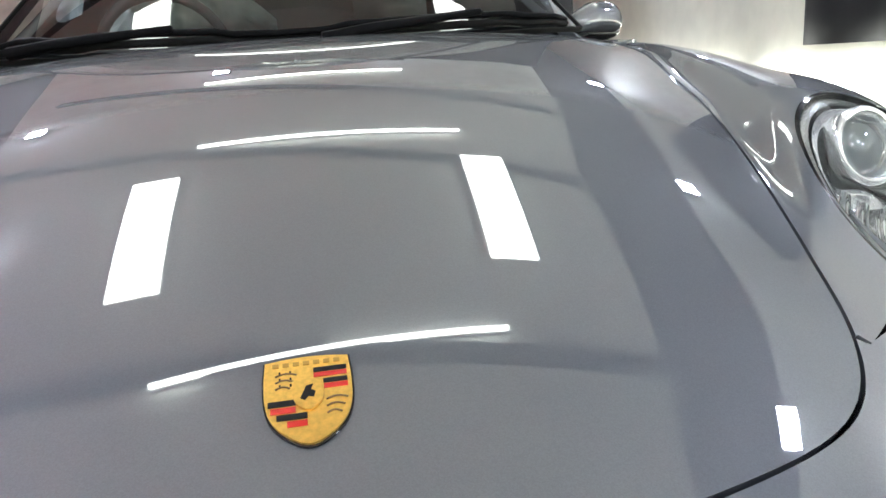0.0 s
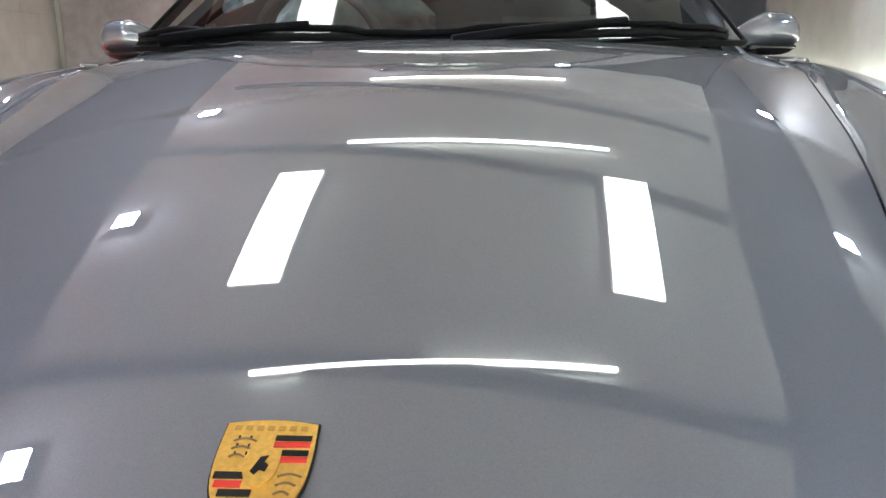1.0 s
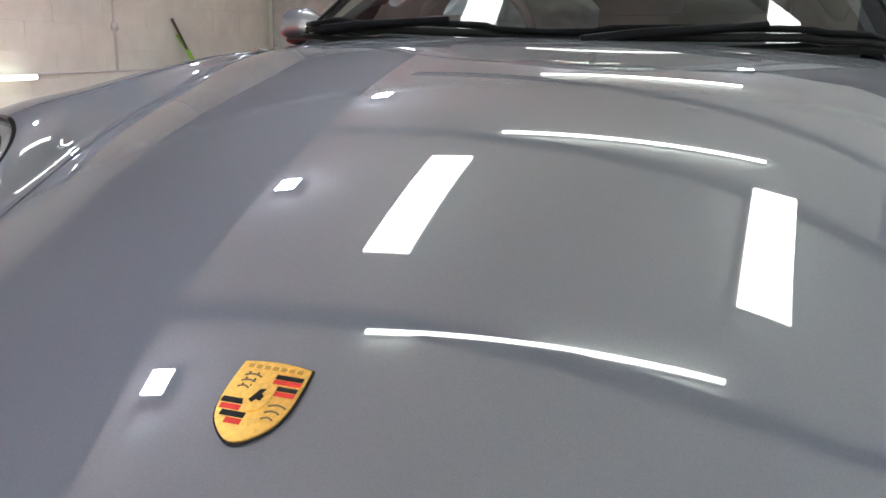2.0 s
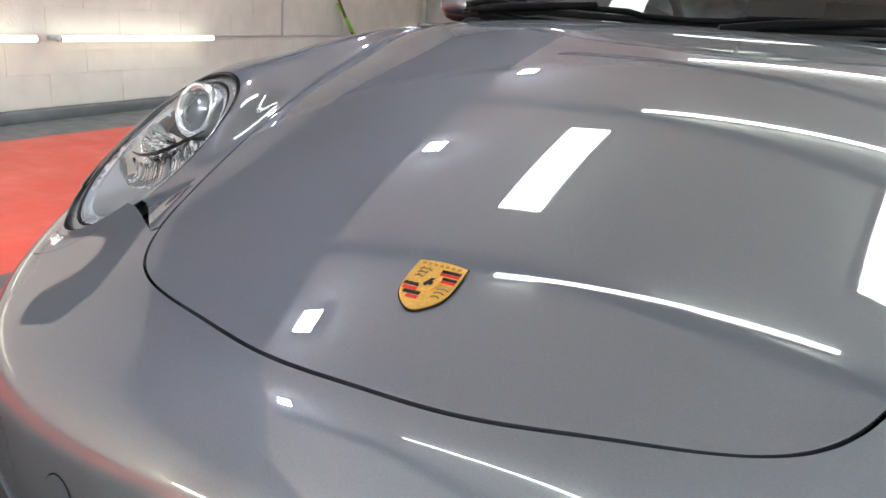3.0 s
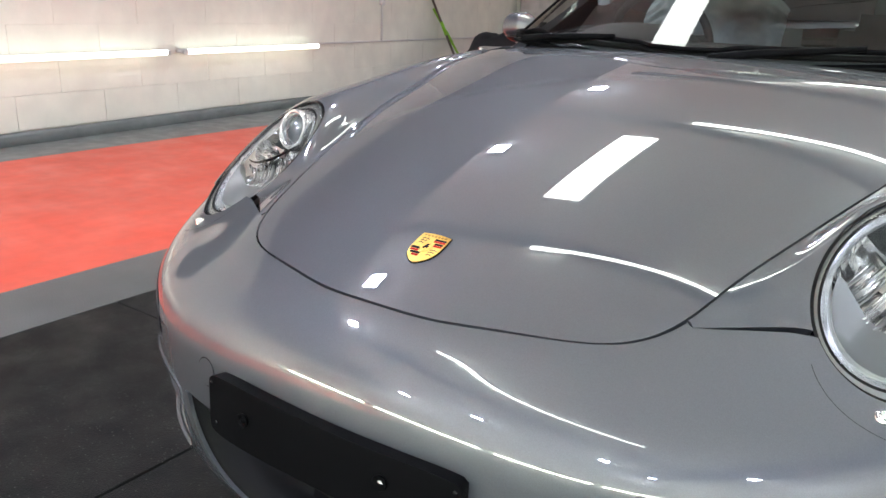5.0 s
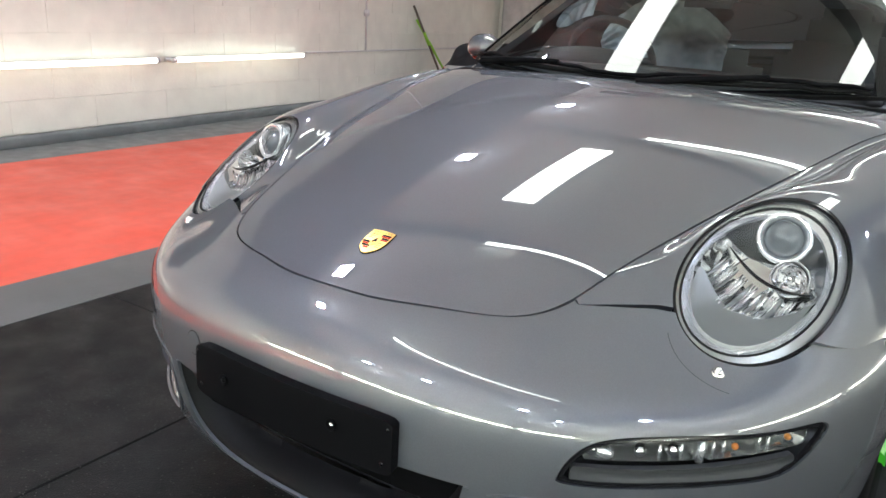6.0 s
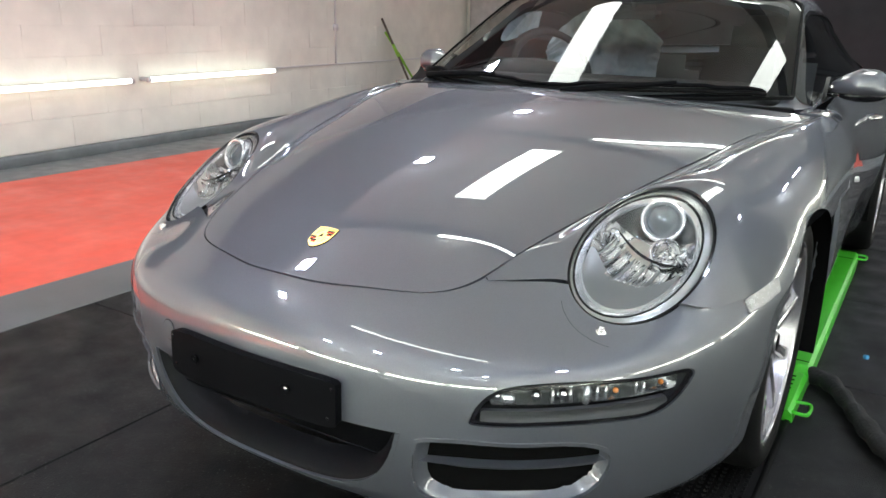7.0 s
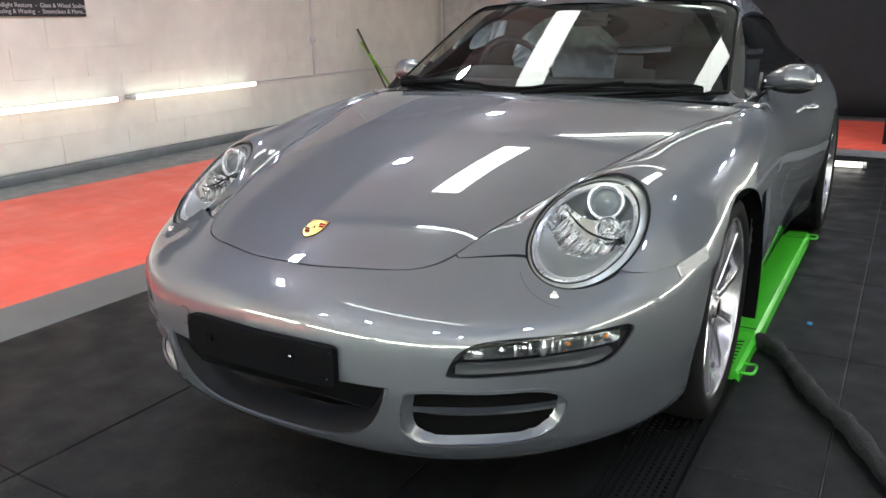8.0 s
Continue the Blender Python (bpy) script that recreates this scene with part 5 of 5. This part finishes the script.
for x, y in ((-0.942, 2.464), (1.107, 2.495)):
    ceiling_panel(x, y, 0.28, 1.21)
for x, y, turn in ((0.08, -0.85, radians(7)), (0.057, 1.293, radians(3.8)), (0.171, 3.587, radians(0.9)), (0.033, 5.746, radians(6))):
    ceiling_line(x, y, turn)
for x, y in ((-1.923, 0.865), (-1.987, 2.696), (-2.056, 4.737), (2.577, 0.903), (2.771, 3.14), (3.029, 6.1), (-0.75, 6.3), (0.95, 6.7), (-1.9, -1.0), (2.5, -1.0), (-0.55, -2.8), (1.15, -2.7), (-1.8, -3.6), (2.4, -3.6)):
    flood(x, y, HIGH - 0.085)
# dark cable trunking across the ceiling
for k, (a, b) in enumerate((((-2.17, 5.92, 0), (1.98, 4.32, 0)), ((-2.17, 3.80, 0), (1.80, 2.86, 0)), ((-2.15, 1.39, 0), (1.80, 1.14, 0)), ((-2.1, -1.3, 0), (1.76, -1.5, 0)))):
    run = thing("cable_trunking", "dark grey cable trunking across the ceiling", "trunking", group="trunking")
    a, b = Vector(a), Vector(b)
    d = b - a
    part("duct", box_bm((d.length, 0.11, 0.05), (a + b) / 2 + Vector((0, 0, HIGH - 0.042)), 0.004, Matrix.Rotation(math.atan2(d.y, d.x), 3, "Z")), BEAM, run)


def level_tube(a, b, back, light):
    """A tube lamp on another wall, between two points, with its batten behind it."""
    a, b, back = Vector(a), Vector(b), Vector(back)
    t = thing("tube_lamp", "glowing white fluorescent tube lamp fixed low on the white wall", "lamp", group="wall tubes")
    d = (b - a).normalized()
    part("tube", tube_bm([a, a + d * 0.004, b - d * 0.004, b], [0.020, 0.026, 0.026, 0.020], 14), light, t, "lit tube")
    part("batten", tube_bm([a + back, b + back], 0.016, 6), FIX, t, "white batten")
    for p in (a, b):
        part("end_cap", tube_bm([p - d * 0.012, p + d * 0.012], 0.027, 14), FIX, t, "white end cap")


for k in range(6):
    level_tube((EAST - 0.06, -2.2 + 1.83 * k, 0.552), (EAST - 0.06, -0.55 + 1.83 * k, 0.552), (0.036, 0, 0), TUBE_COOL)
for k in range(4):
    level_tube((-4.0 + 1.83 * k, SOUTH + 0.06, 0.552), (-2.35 + 1.83 * k, SOUTH + 0.06, 0.552), (0, -0.036, 0), TUBE_FRONT)
# ---- loose things on the floor and walls ----
jack = thing("car_lift_frame", "bright green low car lift frame lying under the sill", "car lift")
bm = bmesh.new()
stations = [(1.105, 0.745, 0.812, 0.040), (1.385, 0.742, 0.815, 0.045), (1.42, 0.70, 0.818, 0.060), (2.86, 0.69, 0.820, 0.060), (2.93, 0.70, 0.818, 0.048), (3.02, 0.705, 0.815, 0.045)]
rings = [[bm.verts.new(p) for p in ((a, y, 0.004), (b + 0.004, y, 0.004), (b, y, h * 0.75), (b - 0.012, y, h), (a + 0.012, y, h), (a, y, h * 0.75))] for y, a, b, h in stations]
for m, n in zip(rings, rings[1:]):
    for i in range(6):
        bm.faces.new((m[i], m[(i + 1) % 6], n[(i + 1) % 6], n[i]))
bm.faces.new(rings[0][::-1])
bm.faces.new(rings[-1])
bmesh.ops.recalc_face_normals(bm, faces=bm.faces)
part("beam", bm, GREEN, jack, "green powder-coated beam", False)
for y in (1.125, 2.96):
    part("handle", tube_bm(flow([(0.81, y, 0.03), (0.845, y - 0.004, 0.031), (0.853, y + 0.010, 0.031), (0.853, y + 0.060, 0.031), (0.845, y + 0.074, 0.031), (0.81, y + 0.072, 0.03)], 24).tolist(), 0.0055, 8), GREEN, jack, "bent green handle")
for k in range(8):
    part("slot", box_bm((0.026, 0.006, 0.002), (0.772, 1.13 + 0.031 * k, 0.0412 + 0.00055 * k), 0, Matrix.Rotation(0.3, 3, "Z")), GAP, jack)
for y in (1.45, 2.83):
    part("joint", box_bm((0.10, 0.004, 0.002), (0.757, y, 0.0605), 0), GAP, jack)
HOSE = material("black_sleeve", (0.006, 0.006, 0.006), 0.85, vary=0.3, scale=40, bump=0.8, bump_scale=120)
line = flow([(.815, 1.425, .03), (.865, 1.40, .034), (.925, 1.312, .03), (.975, 1.20, .03), (1.032, 1.08, .03), (1.08, 1.00, .03), (1.127, .935, .03), (1.238, .70, .03), (1.36, .50, .03), (1.55, .30, .03), (1.85, .05, .03), (2.3, -.2, .03)], 90)
tagged(part("hydraulic_hose", tube_bm([tuple(p) for p in line], [0.026 + 0.003 * math.sin(i * 1.3) + 0.002 * math.sin(i * 0.37) for i in range(90)], 12), HOSE, None), "black sleeved hydraulic hose lying on the floor", "hose")
# thin studded mat under the front wheel, with a raised edge strip
mat = thing("studded_mat", "thin black studded rubber mat under the front wheel", "mat")
part("sheet", box_bm((0.40, 1.50, 0.004), (0.595, 0.40, 0.004), 0.001), RUBBER, mat)
part("edge_strip", box_bm((0.016, 1.50, 0.009), (0.803, 0.40, 0.0065), 0.003), RUBBER, mat, "raised rubber edge")
bm = bmesh.new()
for i in range(9):
    for j in range(70):
        bmesh.ops.create_cone(bm, segments=6, radius1=0.006, radius2=0.005, depth=0.004, cap_ends=True, matrix=Matrix.Translation((0.62 + 0.019 * i, -0.30 + 0.02 * j + 0.01 * (i % 2), 0.0075)))
tagged(part("studs", bm, PLASTIC, mat, "", False), "small round rubber studs", kind="stuff")
# tube lamp lying on the floor behind the car
t = thing("floor_tube_lamp", "lit white tube lamp lying on the dark floor", "lamp")
part("tube", tube_bm([(0.25, 5.37, 0.03), (0.93, 5.42, 0.03)], 0.022, 12), TUBE, t)
part("end_cap", tube_bm([(0.93, 5.42, 0.03), (0.96, 5.424, 0.03)], 0.025, 12), FIX, t)

# sign, conduit, rail and poles on the west wall
SIGN = material("sign_black", (0.02, 0.02, 0.021), 0.4, vary=0.1)
sign_board = thing("wall_sign", "black wall sign with rows of pale lettering", "sign")
y0, y1 = 0.6, 2.775
bm = box_bm((0.02, y1 - y0, 0.62), (wall_x((y0 + y1) / 2) + 0.014, (y0 + y1) / 2, 1.22 + 0.31), 0.003, Matrix.Rotation(lean, 3, "Z"))
part("board", bm, SIGN, sign_board, "", False)
PALE = material("sign_pale", (0.6, 0.6, 0.58), 0.5)


def sign_text(words, y, z, size):
    """Raised pale words on the sign, read from the garage."""
    c = bpy.data.curves.new("lettering", "FONT")
    c.body, c.size, c.extrude = words, size, 0.0006
    ob = new("lettering", c)
    ob.matrix_world = Matrix.Translation((wall_x(y) + 0.0262, y, z)) @ Matrix.Rotation(math.pi / 2 + lean, 4, "Z") @ Matrix.Rotation(math.pi / 2, 4, "X")
    dg = bpy.context.evaluated_depsgraph_get()
    me = bpy.data.meshes.new_from_object(ob.evaluated_get(dg))
    m = ob.matrix_world.copy()
    bpy.data.objects.remove(ob)
    me.materials.clear()
    me.materials.append(PALE)
    o = new("lettering", me)
    o.matrix_world = m
    o.parent = sign_board
    return o


sign_text("Headlight Restore  -  Glass & Wheel Sealing", 1.97, 1.287, 0.045)
sign_text("Sealing & Waxing  -  Steamclean & More...", 2.0, 1.243, 0.045)
FIXED = material("conduit_white", (0.70, 0.68, 0.65), 0.45)
conduit = thing("conduit", "white plastic conduit with a small junction box on the wall", "conduit")
y = 5.83
part("pipe", tube_bm([(wall_x(y) + 0.014, y, 0.575), (wall_x(y) + 0.014, y, HIGH)], 0.011, 8), FIXED, conduit)
part("junction_box", box_bm((0.035, 0.07, 0.07), (wall_x(y) + 0.018, y, 0.975), 0.006), FIXED, conduit, "square junction box")
rail = thing("wall_cable", "pale cable clipped level along the wall", "cable")
part("run", tube_bm([(wall_x(y) + 0.012, y, 0.572) for y in np.linspace(4.8, 9.0, 12)], 0.009, 6), FIXED, rail)
WOOD = material("worn_pole", (0.10, 0.075, 0.05), 0.6, vary=0.2, scale=30)
LIME = material("lime_plastic", (0.25, 0.55, 0.03), 0.4)
for dy, top, foot, col, label in ((0.0, (wall_x(6.8) + 0.03, 6.78, 1.08), (wall_x(6.9) + 0.32, 7.22, 0.0), WOOD, "dark wooden pole leaning on the wall"), (0.05, (wall_x(6.9) + 0.03, 6.86, 0.92), (wall_x(7.3) + 0.30, 7.50, 0.0), LIME, "lime green pole leaning on the wall")):
    pole = thing("pole", label, "pole")
    part("shaft", tube_bm([top, foot], 0.014, 8), col, pole)
    a, b = Vector(top), Vector(foot)
    part("grip", tube_bm([a.lerp(b, 0.28), a.lerp(b, 0.42)], 0.019, 8), LIME, pole, "lime green grip")
# slumped black bag in the corner by the poles
bm = bmesh.new()
bmesh.ops.create_icosphere(bm, subdivisions=4, radius=1.0)
for v in bm.verts:
    n = noise.noise(v.co * 2.2) * 0.18 + noise.noise(v.co * 6.0) * 0.07
    v.co = v.co * (1 + n)
    v.co = Vector((v.co.x * 0.20, math.copysign(abs(v.co.y) ** 0.6, v.co.y) * 0.48, (max(v.co.z, -0.72) * 0.37 + 0.266) * (1.06 + 0.22 * v.co.y)))
tagged(part("bag", bm, BLACK_CLOTH, None), "slumped black cloth bag on the floor by the wall", "bag").location = (-4.02, 6.70, 0.0)
# small blue plastic cap dropped on the tiles
tagged(part("cap", lathe_bm([(0.0, 0.0001), (0.0, 0.009), (0.008, 0.010), (0.012, 0.008), (0.013, 0.0001)], 16, "z"), material("blue_plastic", (0.04, 0.22, 0.42), 0.4), None), "small blue plastic cap lying on the black tiles", "cap").location = (0.955, 1.748, 0.0)
